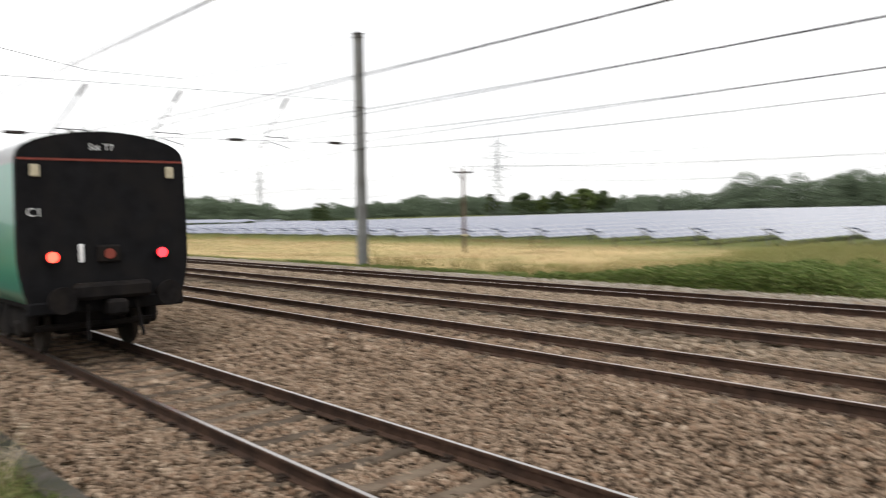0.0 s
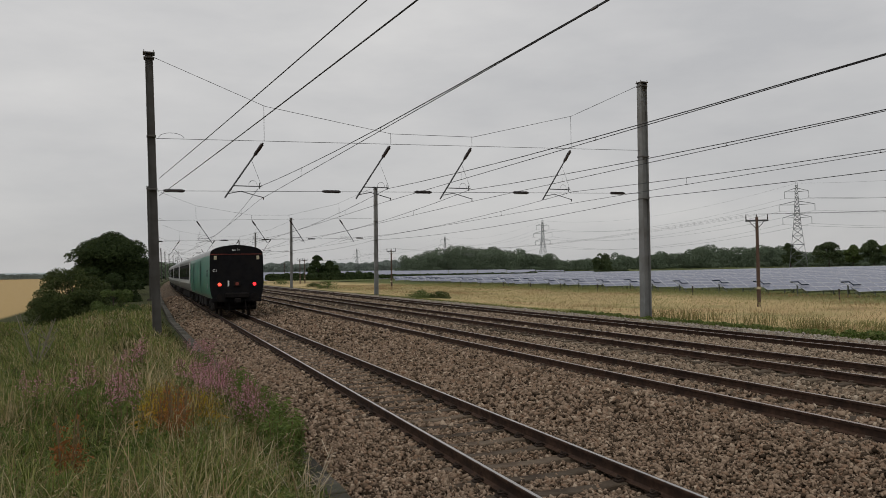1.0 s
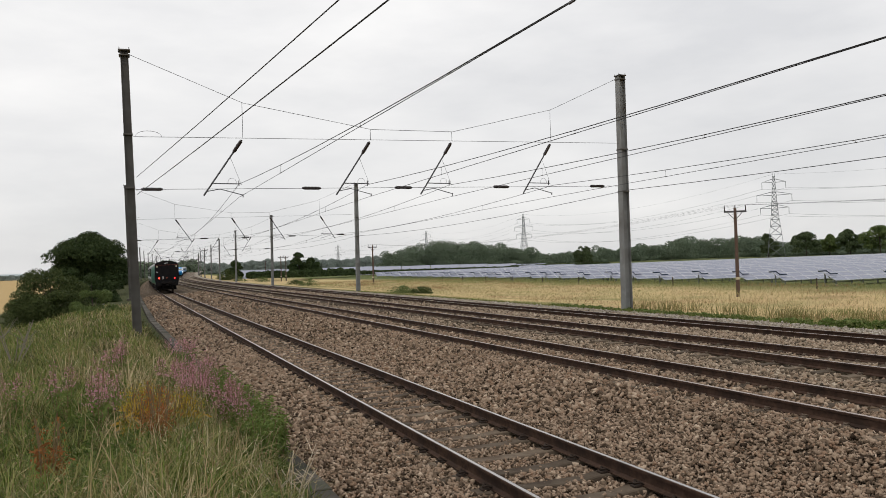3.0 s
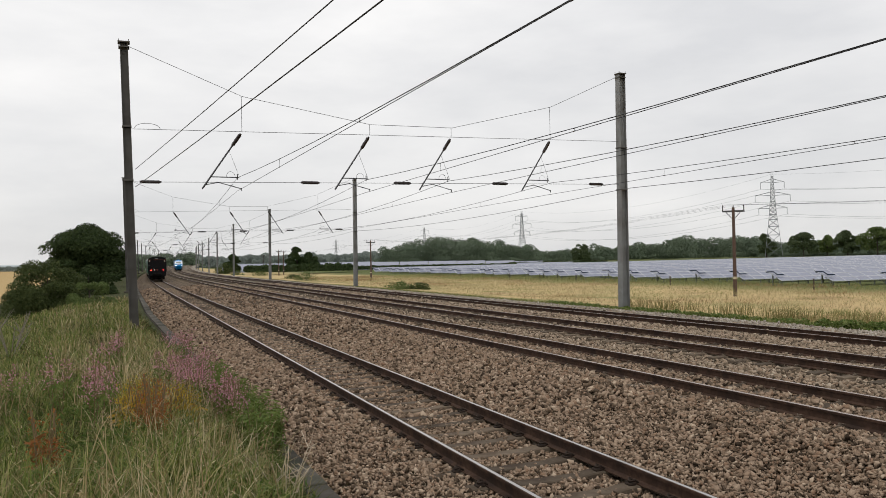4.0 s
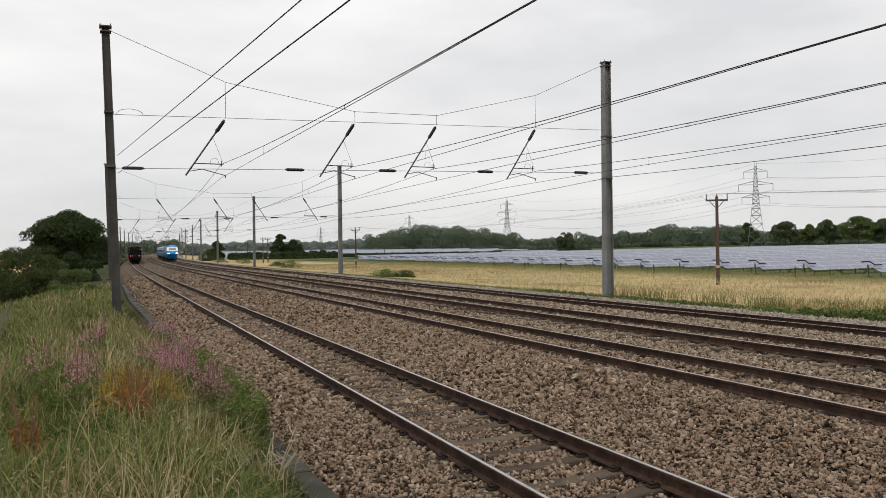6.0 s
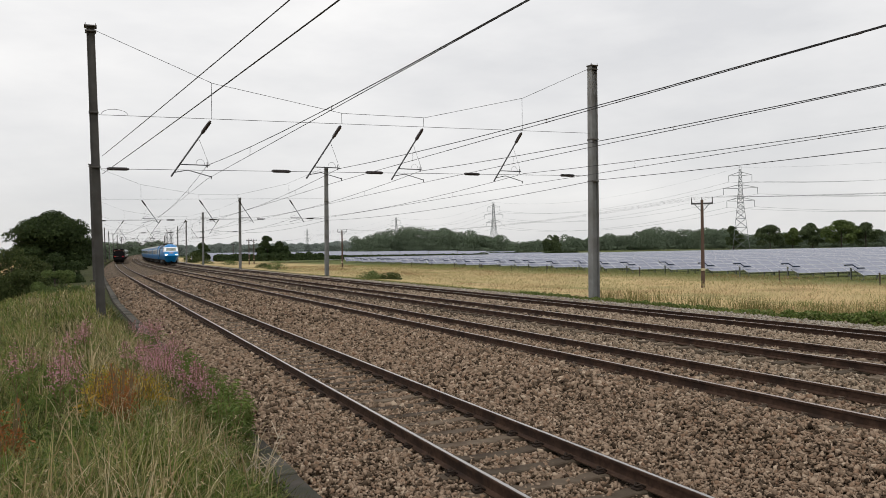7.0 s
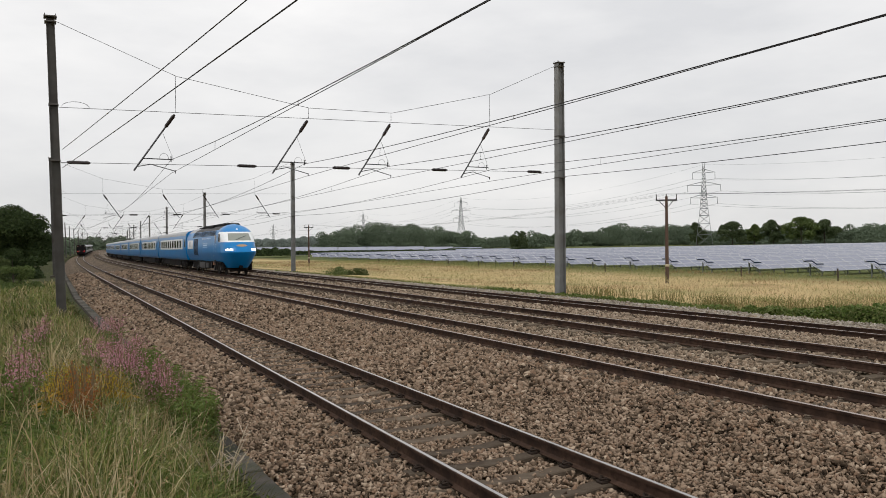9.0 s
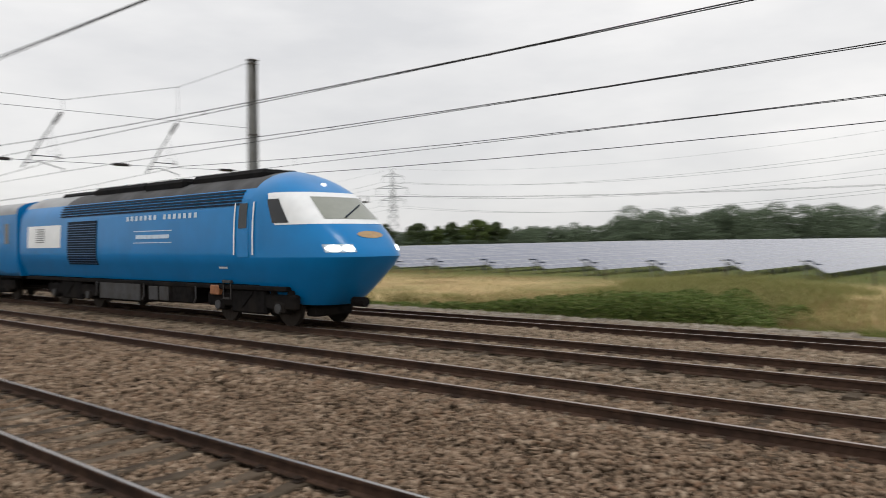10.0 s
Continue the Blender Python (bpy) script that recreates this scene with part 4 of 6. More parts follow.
def make_green():
    p, L, V, F = green_van()
    # the van's u axis runs away from its rear end: here u = 0 is the rear
    e = part("rear_end", mesh_of("rear_end", V, F, M_BLACK), None, p, "flat sooty black end")
    bm = bm_new()
    box(bm, (-1.345, 0.018, 3.335), (1.345, 0.034, 3.365), 0.0)
    part("lining", bm, M_RED, e, "thin red line")
    for x in (-1.10, 1.10):
        bm = bm_new()
        box(bm, (x - 0.07, 0.01, 3.06), (x + 0.07, 0.07, 3.26), 0.015)
        part("lamp_plate", bm, M_CREAM, e)
    for x, mm in ((0.90, M_TAIL2), (-0.90, M_TAIL)):
        bm = bm_new()
        rod(bm, (x, 0.0, 1.75), (x, 0.10, 1.75), 0.12, 16)
        part("lamp_housing", bm, M_BLACK, e)
        bm = bm_new()
        rod(bm, (x, 0.09, 1.75), (x, 0.115, 1.75), 0.09, 16)
        part("tail_lamp", bm, mm, e, "lit red tail lamp")
    bm = bm_new()
    box(bm, (0.40, 0.01, 1.64), (0.48, 0.05, 1.95), 0.01)
    part("marker_plate", bm, M_TEXT, e)
    bm = bm_new()
    box(bm, (-0.19, 0.0, 1.62), (0.19, 0.10, 1.92), 0.03)
    part("jumper_socket", bm, M_UNDER, e)
    bm = bm_new()
    rod(bm, (0, 0.09, 1.77), (0, 0.12, 1.77), 0.09, 12)
    part("socket_cap", bm, M_RED, e)
    seg_word("roof_lettering", e, "Set T7", pose(0.05, 0.03, 3.52, 90, 0, 180), 0.155, M_TEXT)
    seg_word("number_lettering", e, "C1", pose(1.13, 0.03, 2.42, 90, 0, 180), 0.20, M_TEXT)
    bm = bm_new()
    box(bm, (-0.62, 0.0, 1.02), (0.62, 0.35, 1.30), 0.06)
    part("rubbing_plate", bm, M_UNDER, p)
    for x in (-0.87, 0.87):
        bm = bm_new()
        rod(bm, (x, -0.05, 1.06), (x, 0.42, 1.06), 0.10, 12)
        rod(bm, (x, 0.42, 1.06), (x, 0.47, 1.06), 0.22, 18)
        part("buffer", bm, M_UNDER, p)
    bm = bm_new()
    box(bm, (-0.16, 0.0, 0.75), (0.16, 0.5, 1.02), 0.05)
    rod(bm, (-0.4, 0.15, 0.95), (-0.45, 0.3, 0.35), 0.03, 6)
    rod(bm, (0.4, 0.15, 0.95), (0.45, 0.3, 0.35), 0.03, 6)
    part("coupler", bm, M_UNDER, p)
    bm = bm_new()
    box(bm, (-1.28, -0.1, 0.80), (1.28, 0.05, 1.02), 0.03)
    part("headstock", bm, M_BLACK, p)
    # Black mass and bar added to darken the open space under the van end
    bm = bm_new()
    box(bm, (-0.62, -4.0, 0.34), (0.62, -1.0, 0.9), 0.06)
    rod(bm, (-1.0, -0.75, 0.5), (1.0, -0.75, 0.5), 0.06, 8)
    part("brake_gear", bm, M_UNDER, p)
    for sd in (-1, 1):
        for u in (7.5, 15.2):
            d = side_patch("sliding_door", p, M_GREEN, sd, u, u + 2.4, 1.06, 3.10, 0.035, nz=7)
            side_patch("door_edge", d, M_SLAT, sd, u - 0.14, u, 1.06, 3.12, 0.04, nz=7)
        for u in (1.5, 2.3):
            side_patch("vent", p, M_SLAT, sd, u, u + 0.26, 2.15, 2.55, 0.012)
            side_patch("vent_frame", p, M_GREEN, sd, u - 0.04, u, 2.12, 2.58, 0.02)
        side_patch("data_panel", p, M_ROOF, sd, 1.5, 2.0, 1.52, 1.78, 0.012)
    underframe(p, 0.1, L, [(5.6, 8.0, 0.40), (8.6, 10.2, 0.35), (10.6, 12.6, 0.45)])
    bogie(p, 2.7)
    bogie(p, L - 2.7)
    return p, L


def silver_coach():
    L = 22.6
    p = thing("silver_railway_carriage", pose(4.39, 40, 0), "pale silver railway carriage with a dark window band", "carriage", "carriages of the departing train")
    shell(p, "body", 0.3, L - 0.3, M_DGREY, M_ROOF, 3.30, ends=M_SILVER)
    for sd in (-1, 1):
        band = side_patch("window_band", p, M_BLACK, sd, 1.6, L - 1.6, 1.9, 3.1, 0.008, "dark window band")
        for i in range(9):
            c = 3.0 + i * 2.08
            side_patch("window", band, M_GLASS, sd, c - 0.8, c + 0.8, 2.08, 2.85, 0.016)
        side_patch("pale_stripe", p, M_SILVER, sd, 0.4, L - 0.4, 1.58, 1.84, 0.008)
        for u in (0.3, L - 1.5):
            side_patch("end_stripe", p, M_SILVER, sd, u, u + 1.2, 1.08, 3.2, 0.012, "white vestibule panel")
    bm = bm_new()
    box(bm, (-0.8, -0.3, 1.0), (0.8, 0.02, 3.3), 0.05)
    part("gangway", bm, M_UNDER, p)
    underframe(p, 0.3, L - 0.3, [(5.3, 9.2, 0.36), (9.25, 13.2, 0.34), (13.25, 17.3, 0.36)])
    bogie(p, 3.3)
    bogie(p, L - 3.3)
    return p


# Each vehicle: the thing, the way it lies back from its train's end, its track and its train
FLEET = []


def make_trains():
    pc = power_car()
    FLEET.append((pc, 0.0, 17.8, TRACKS[2], TRAIN_IN, TRACK_Z[2]))
    back = 17.8
    c0, c1 = blue_coach(0), blue_coach(1)
    for i in range(8):
        c = (c1 if i % 2 == 0 else c0) if i < 2 else copy_thing(c1 if i in (5,) else c0, pose(0, 0, 0))
        FLEET.append((c, back, 22.6, TRACKS[2], TRAIN_IN, TRACK_Z[2]))
        back += 22.6
    van, L = make_green()
    FLEET.append((van, 0.0, L, TRACKS[0], TRAIN_OUT, TRACK_Z[0]))
    back = L + 0.2
    s = silver_coach()
    for i in range(6):
        c = s if i == 0 else copy_thing(s, pose(0, 0, 0))
        FLEET.append((c, back, 22.6, TRACKS[0], TRAIN_OUT, TRACK_Z[0]))
        back += 22.6


def vehicle_pose(x, s, length, z):
    """A vehicle whose leading end (nearer to the eye) stands at s; it lies on the chord of the line."""
    a, b = on_line(x, s + length * 0.18, z), on_line(x, s + length * 0.82, z)
    d = b - a
    yaw = -math.degrees(math.atan2(d.x, d.y))
    pitch = math.degrees(math.atan2(d.z, d.y))
    return Matrix.Translation(a - d * (0.18 / 0.64)) @ pose(0, 0, 0, -pitch, 0, 180 + yaw)


def motions():
    for ob, back, length, x, at, z in FLEET:
        walk(ob, [(t / 4, vehicle_pose(x, at(t / 4) + back, length, z)) for t in range(41)])

# ---- lineside: cable trough, cess path, loose stones ----
RNG = np.random.default_rng(7)


def make_trough():
    t = thing("cable_trough", pose(0, 0, 0), "grey concrete cable trough with loose lids beside the ballast", "cable trough")
    lid_bm = bm_new()
    box(lid_bm, (-0.15, -0.445, -0.03), (0.15, 0.445, 0.03), 0.012)
    lid = bpy.data.meshes.new("lid")
    lid_bm.to_mesh(lid)
    lid_bm.free()
    lid.materials.append(M_CONC)
    s, spots = 2.0 - 0.905 * 16, []
    while s < 110:
        spots.append((trough_x(s), s))
        s += 0.905
    for x, s in spots:
        o = part("lid", lid, None, t)
        o.matrix_basis = Matrix.Translation(on_line(x, s, -0.25 + random.uniform(-0.012, 0.015))) @ pose(0, 0, 0, random.uniform(-0.8, 0.8), random.uniform(-2, 2), 1.2 + random.uniform(-1.2, 1.2) + line_turn(s))
    V, F = [], []
    for i, (x, s) in enumerate(spots[::4]):
        for dx, z in ((-0.17, -0.7), (-0.17, -0.285), (0.17, -0.285), (0.17, -0.7)):
            V.append(on_line(x + dx, s, z))
        if i:
            for k in range(3):
                F.append((4 * i - 4 + k, 4 * i - 3 + k, 4 * i + 1 + k, 4 * i + k))
    part("channel", mesh_of("channel", V, F, M_CONC), None, t)


make_trough()

CESS = [(19.4, -0.15), (19.7, -0.10), (20.2, -0.10), (20.8, -0.13), (21.4, -0.18), (21.8, -0.24), (22.3, -0.5)]
path = new("cess_path", lofted("cess_path", CESS, stony("pale_path_stone", (0.11, 0.095, 0.078), (0.25, 0.222, 0.185), (0.44, 0.40, 0.345), 14, 0.03, (0.27, 0.22, 0.15))))
tagged(path, "pale grey stone chippings along the ballast edge", "path", kind="structure")


def stones(name, pts, size, lab, material=None):
    """Many angular stones as one object. pts: places; size: mean radius."""
    n = len(pts)
    cube = np.array([(x, y, z) for x in (-1, 1) for y in (-1, 1) for z in (-1, 1)], float) * 0.72
    faces = np.array([(0, 1, 3, 2), (4, 6, 7, 5), (0, 4, 5, 1), (2, 3, 7, 6), (0, 2, 6, 4), (1, 5, 7, 3)])
    v = cube[None] * RNG.uniform(0.55, 1.2, (n, 8, 1)) + RNG.uniform(-0.26, 0.26, (n, 8, 3))
    v *= RNG.uniform(0.5, 1.7, (n, 1, 3)) * np.array([1.2, 1.2, 0.7])
    q = RNG.normal(size=(n, 4))
    q[:, 1:3] *= 0.45
    q /= np.linalg.norm(q, axis=1, keepdims=True)
    w, x, y, z = q.T
    R = np.stack([1 - 2 * (y * y + z * z), 2 * (x * y - z * w), 2 * (x * z + y * w), 2 * (x * y + z * w), 1 - 2 * (x * x + z * z), 2 * (y * z - x * w), 2 * (x * z - y * w), 2 * (y * z + x * w), 1 - 2 * (x * x + y * y)], 1).reshape(n, 3, 3)
    v = np.einsum("nij,nkj->nki", R, v) * (size * RNG.uniform(0.6, 1.35, (n, 1, 1))) + pts[:, None]
    f = faces[None] + (np.arange(n) * 8)[:, None, None]
    ob = new(name, fast_mesh(name, v.reshape(-1, 3), f.reshape(-1, 4), material or M_STONES))
    tagged(ob, lab, "ballast", kind="stuff")


def make_stones():
    bx, bz = np.array(BED).T
    gx = np.array(TRACKS)
    for name, r0, r1, gap, size, lab in (("ballast_stones", 3.5, 12.5, 0.034, 0.0215, "loose angular brown and grey ballast stones"), ("ballast_stones", 12.5, 26.0, 0.054, 0.030, "loose brown ballast stones between the tracks"), ("ballast_stones", 26.0, 46.0, 0.115, 0.040, "loose ballast stones along the further tracks"), ("ballast_stones", 46.0, 95.0, 0.31, 0.055, "loose ballast stones in the distance")):
        n = int(0.25 * math.pi * (r1 ** 2 - r0 ** 2) / gap ** 2)
        a, r = RNG.uniform(radians(-1), radians(84), n), np.sqrt(RNG.uniform(r0 ** 2, r1 ** 2, n))
        x, y = r * np.sin(a), r * np.cos(a)
        keep = (x > 2.0 + 0.12 - 0.020 * np.clip(y - 6, 0, 39)) & (x < 20.9)
        x, y = x[keep], y[keep]
        swell = np.array([0.035 * noise.noise((a * 2.3, b * 2.3, 1.7)) + 0.05 * noise.noise((a * 0.5, b * 0.3, 5.0)) for a, b in zip(x, y)])
        swell = np.where(np.abs(x[:, None] - gx).min(1) < 1.35, swell * 0.35, swell)
        z = np.interp(x, bx, bz) + swell + RNG.uniform(-0.022, 0.030, len(x))
        ok = np.ones(len(x), bool)
        for k, c in enumerate(TRACKS):
            d = np.abs(x - c)
            ok &= np.abs(d - 0.7525) > 0.10
            ph = np.abs(((y - (-8.0 + 0.17 * k)) / SLEEPER_GAP + 0.5) % 1.0 - 0.5) * SLEEPER_GAP
            onsl = (d < 1.0) & (ph < 0.125)
            ok &= ~(onsl & (RNG.uniform(size=len(x)) > (0.18 if k == 0 else 0.55)))
            z = np.where((d < 0.7) & (ph >= 0.12), TRACK_Z[k] - (0.212 if k == 0 else 0.195) + RNG.uniform(-0.02, 0.02, len(x)), z)
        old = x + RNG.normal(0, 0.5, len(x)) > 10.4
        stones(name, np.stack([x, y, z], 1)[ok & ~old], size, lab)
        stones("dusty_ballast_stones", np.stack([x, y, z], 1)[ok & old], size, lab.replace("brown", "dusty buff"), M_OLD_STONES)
    # pale chippings on the far cess
    pale = leafy("pale_chipping", [(0.15, 0.125, 0.095), (0.28, 0.245, 0.20), (0.39, 0.35, 0.295), (0.23, 0.185, 0.135), (0.48, 0.44, 0.38)], 0.9, 0.0)
    n = 14000
    x, y = RNG.uniform(19.5, 21.1, n), 5 + 80 * RNG.uniform(0, 1, n) ** 1.4
    stones("cess_chippings", np.stack([x, y, np.interp(x, *np.array(CESS).T) + RNG.uniform(-0.03, 0.03, n)], 1), 0.04, "pale grey and buff stone chippings on the path", pale)


# ---- plants ----
def quads(centres, size, rng, flat=0.0, aspect=1.6, face=None, loose=0.75):
    """Leaf-like pieces at the given centres, of random turn or roughly facing the way given: arrays of vertices and faces."""
    n = len(centres)
    a = rng.normal(size=(n, 3))
    if face is not None:
        nrm = face + rng.normal(0, loose, (n, 3))
        a = np.cross(nrm, a)
    a[:, 2] *= 1 - flat
    a /= np.linalg.norm(a, axis=1, keepdims=True)
    b = np.cross(a, rng.normal(size=(n, 3)) if face is None else nrm)
    b /= np.linalg.norm(b, axis=1, keepdims=True)
    s = size * rng.uniform(0.6, 1.4, (n, 1))
    a, b = a * s * aspect * 0.5, b * s * 0.5
    v = np.stack([centres - a, centres + b * 0.9 - a * 0.1, centres + a, centres - b * 0.9 + a * 0.15], 1)
    return v.reshape(-1, 3), np.arange(4 * n).reshape(-1, 4)


def in_blobs(blobs, n, rng, shell=0.72, ways=False):
    """Points in lumpy balls: blobs as rows (x, y, z, rx, ry, rz)."""
    blobs = np.asarray(blobs, float)
    vol = (blobs[:, 3] * blobs[:, 4] * blobs[:, 5]) ** (2 / 3)
    pick = rng.choice(len(blobs), n, p=vol / vol.sum())
    d = rng.normal(size=(n, 3))
    d /= np.linalg.norm(d, axis=1, keepdims=True)
    d[:, 2] = np.where(d[:, 2] < -0.35, -d[:, 2], d[:, 2])
    r = rng.uniform(shell ** 3, 1.7, (n, 1)) ** (1 / 3)
    pts = blobs[pick, :3] + d * r * blobs[pick, 3:]
    return (pts, d) if ways else pts


def crown_blobs(rng, w, h, z0, count, squash=0.8):
    """A crown of many boughs, w wide and h tall above z0."""
    out = []
    for i in range(count):
        a, u = rng.uniform(0, 2 * math.pi), rng.uniform(0, 1)
        e = rng.uniform(0.1, 1.0)
        rad = w / 2 * math.sqrt(max(0.05, 1 - (2 * e - 0.9) ** 2)) * math.sqrt(u) * 0.78
        k = w * rng.uniform(0.075, 0.15)
        out.append((rad * math.cos(a), rad * math.sin(a), z0 + e * h * 0.86, k, k, k * squash))
    return out


GREENS = {"oak": [(0.026, 0.042, 0.015), (0.040, 0.062, 0.021), (0.058, 0.08, 0.028), (0.03, 0.048, 0.017)],
          "willow": [(0.045, 0.062, 0.02), (0.062, 0.083, 0.027), (0.09, 0.108, 0.038), (0.05, 0.068, 0.023)],
          "light": [(0.075, 0.112, 0.034), (0.105, 0.142, 0.046), (0.135, 0.165, 0.058)],
          # field, far and hazy carry aerial haze as a paler leaf colour
          "field": [(0.055, 0.078, 0.036), (0.075, 0.10, 0.046), (0.095, 0.12, 0.056), (0.062, 0.086, 0.04)],
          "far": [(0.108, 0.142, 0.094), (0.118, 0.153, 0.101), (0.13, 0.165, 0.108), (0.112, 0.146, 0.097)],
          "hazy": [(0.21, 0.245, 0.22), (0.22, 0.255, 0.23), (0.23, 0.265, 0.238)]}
M_BARK = mat("brown_bark", (0.06, 0.045, 0.035), 0.9, 0, 0.3, 8, 0.02, 14)


def tree(name, x, y, z, height, width, leaves, size, tint, label, trunk=0.25, count=40, seed=1, cat="tree", low=0.22):
    """A tapered trunk with limbs and a crown of many leaves."""
    rng = np.random.default_rng(seed)
    t = thing(name, pose(x, y, z), label, cat)
    bm = bm_new()
    h0 = height * low
    r = trunk
    rod(bm, (0, 0, -0.3), (0.05 * height * 0.2, 0, h0 + height * 0.12), r, 9, r * 0.7)
    rod(bm, (0.01 * height, 0, h0 + height * 0.1), (0, 0.02 * height, height * 0.75), r * 0.7, 8, r * 0.2)
    blobs = crown_blobs(rng, width, height * (1 - low), h0, count)
    if low < 0.1:
        for i in range(count // 2):
            a, e, k = 2 * math.pi * rng.uniform(), rng.uniform(0.22, 0.40) * width, width * rng.uniform(0.10, 0.17)
            blobs.append((e * math.cos(a), e * math.sin(a), height * rng.uniform(0.08, 0.38), k, k, k))
    for b in blobs[: max(6, count // 3)]:
        base = (0.008 * height, 0, h0 + (b[2] - h0) * 0.35)
        rod(bm, base, b[:3], r * 0.32, 6, r * 0.07)
    part("trunk", bm, M_BARK, t)
    pts, ways = in_blobs(blobs, leaves, rng, 0.72, True)
    pts[:, 2] = np.maximum(pts[:, 2], 0.02)
    v, f = quads(pts, size, rng, face=ways)
    part("crown", fast_mesh("crown", v, f, leafy("leaves_" + tint, GREENS[tint])), None, t)
    return t


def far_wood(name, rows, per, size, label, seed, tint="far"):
    """A distant wood as one mass of small clumps. rows: (bearing from, to, distance, height, depth)."""
    rng = np.random.default_rng(seed)
    blobs = []
    for b0, b1, dist, hgt, depth in rows:
        n = max(4, int(radians(abs(b1 - b0)) * dist / (hgt * 0.30)) * 3)
        for i in range(n):
            a = radians(b0 + (b1 - b0) * (i + rng.uniform(0, 1)) / n)
            d = dist + rng.uniform(0, depth)
            hh = hgt * rng.uniform(0.62, 1.0) * (1.0 if rng.uniform() > 0.12 else 1.18)
            w = hh * rng.uniform(0.28, 0.42)
            x, y = d * math.sin(a), d * math.cos(a)
            blobs.append((x, y, hh * 0.66, w, w, hh * 0.34))
            blobs.append((x + rng.uniform(-w, w), y, hh * 0.30, w * 1.2, w, hh * 0.34))
            blobs.append((x + rng.uniform(-w, w), y - 2, hh * 0.14, w * 1.3, w, hh * 0.20))
    pts, ways = in_blobs(blobs, int(per * len(blobs)), rng, 0.85, True)
    v, f = quads(pts, size, rng, 0.0, 1.3, ways, 0.45)
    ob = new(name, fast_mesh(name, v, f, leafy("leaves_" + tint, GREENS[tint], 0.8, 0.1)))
    tagged(ob, label, "trees", kind="stuff")


def make_trees():
    tree("oak_tree", -4.3, 104, -0.9, 8.7, 10.2, 52000, 0.17, "oak", "dark green broad oak tree beside the line", 0.35, 95, 3, low=0.16)
    tree("willow_bush", -4.9, 60, -1.3, 4.4, 5.8, 34000, 0.085, "willow", "large dark willow bush on the verge", 0.10, 40, 5, "bush", 0.03)
    tree("hawthorn_bush", -2.0, 53, -0.6, 2.2, 3.0, 12000, 0.065, "light", "smaller fresh green bush at the foot of the bank", 0.06, 16, 6, "bush", 0.03)
    tree("hawthorn_bush", -3.0, 78, -0.7, 3.2, 5.0, 12000, 0.10, "oak", "dark rounded bush beside the line", 0.08, 18, 7, "bush", 0.03)
    for i, (s, h, w) in enumerate([(128, 5.5, 7), (146, 4.5, 6), (166, 5.2, 7), (190, 5.5, 8), (216, 6.0, 8), (245, 6.0, 9), (280, 6.5, 10)]):
        p = on_line(-4.6 + (i % 2) * 0.8, s)
        tree("hedge_tree", p.x, p.y, p.z - 0.5, h, w, 6000, 0.24, "oak", "dark hedge tree along the line", 0.15, 22, 20 + i, low=0.05)
    for i, (b, d, h, w, tint) in enumerate([(44.6, 500, 15.5, 13, "field"), (46.9, 505, 15.0, 20, "field"), (48.3, 515, 13.5, 12, "light"), (49.5, 500, 15.5, 17, "field"), (51.2, 495, 17, 24, "light"), (52.6, 510, 15, 20, "field"), (32.2, 540, 13.5, 15, "field"), (11.6, 330, 9.6, 9, "oak"), (12.5, 333, 7.4, 8, "oak"), (7.1, 300, 6.6, 6.5, "oak")]):
        tree("field_tree", d * math.sin(radians(b)), d * math.cos(radians(b)), -0.2, h, w, 5000, 0.68, tint, "round-headed tree at the far side of the field", 0.4, 26, 40 + i, low=0.03 if b < 40 else 0.12)
    for i, (x, s, h, w, tint) in enumerate([(23.8, 232, 3.4, 6.0, "willow"), (25.0, 205, 1.6, 4.0, "light"), (28.5, 190, 1.5, 5.0, "light"), (27.5, 128, 1.5, 4.2, "light"), (29.5, 150, 0.9, 3.6, "willow"), (25.5, 74, 1.0, 3.4, "light"), (27.2, 73, 0.9, 2.6, "willow")]):
        p = on_line(x, s)
        tree("scrub_bush", p.x, p.y, -0.8, h, w, 4200 if h > 1.6 else 1500, 0.13 if h > 1.6 else 0.09, tint, "low scrub bush in the rough grass", 0.05, 26, 60 + i, "bush", 0.03)
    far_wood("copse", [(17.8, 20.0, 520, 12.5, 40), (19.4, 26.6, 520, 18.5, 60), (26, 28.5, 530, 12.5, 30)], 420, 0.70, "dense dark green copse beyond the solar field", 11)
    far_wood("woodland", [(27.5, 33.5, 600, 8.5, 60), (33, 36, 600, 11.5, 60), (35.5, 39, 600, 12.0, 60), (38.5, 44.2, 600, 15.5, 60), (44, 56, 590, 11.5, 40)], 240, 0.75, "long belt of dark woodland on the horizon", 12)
    far_wood("woodland", [(4.0, 18.5, 680, 10.0, 50), (-14, -4, 900, 5, 60)], 200, 0.8, "woodland low on the horizon, haze put into its pale colour", 16, "hazy")
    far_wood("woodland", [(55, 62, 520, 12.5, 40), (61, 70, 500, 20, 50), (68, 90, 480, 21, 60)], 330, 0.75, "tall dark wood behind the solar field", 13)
    far_wood("hedge", [(8.0, 15.5, 240, 1.9, 14), (15.0, 27.5, 262, 0.95, 14), (27, 34, 330, 1.0, 10)], 30, 0.5, "low dark hedge between two solar fields", 14, "oak")
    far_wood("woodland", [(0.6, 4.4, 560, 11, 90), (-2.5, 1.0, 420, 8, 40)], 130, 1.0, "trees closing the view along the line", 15)


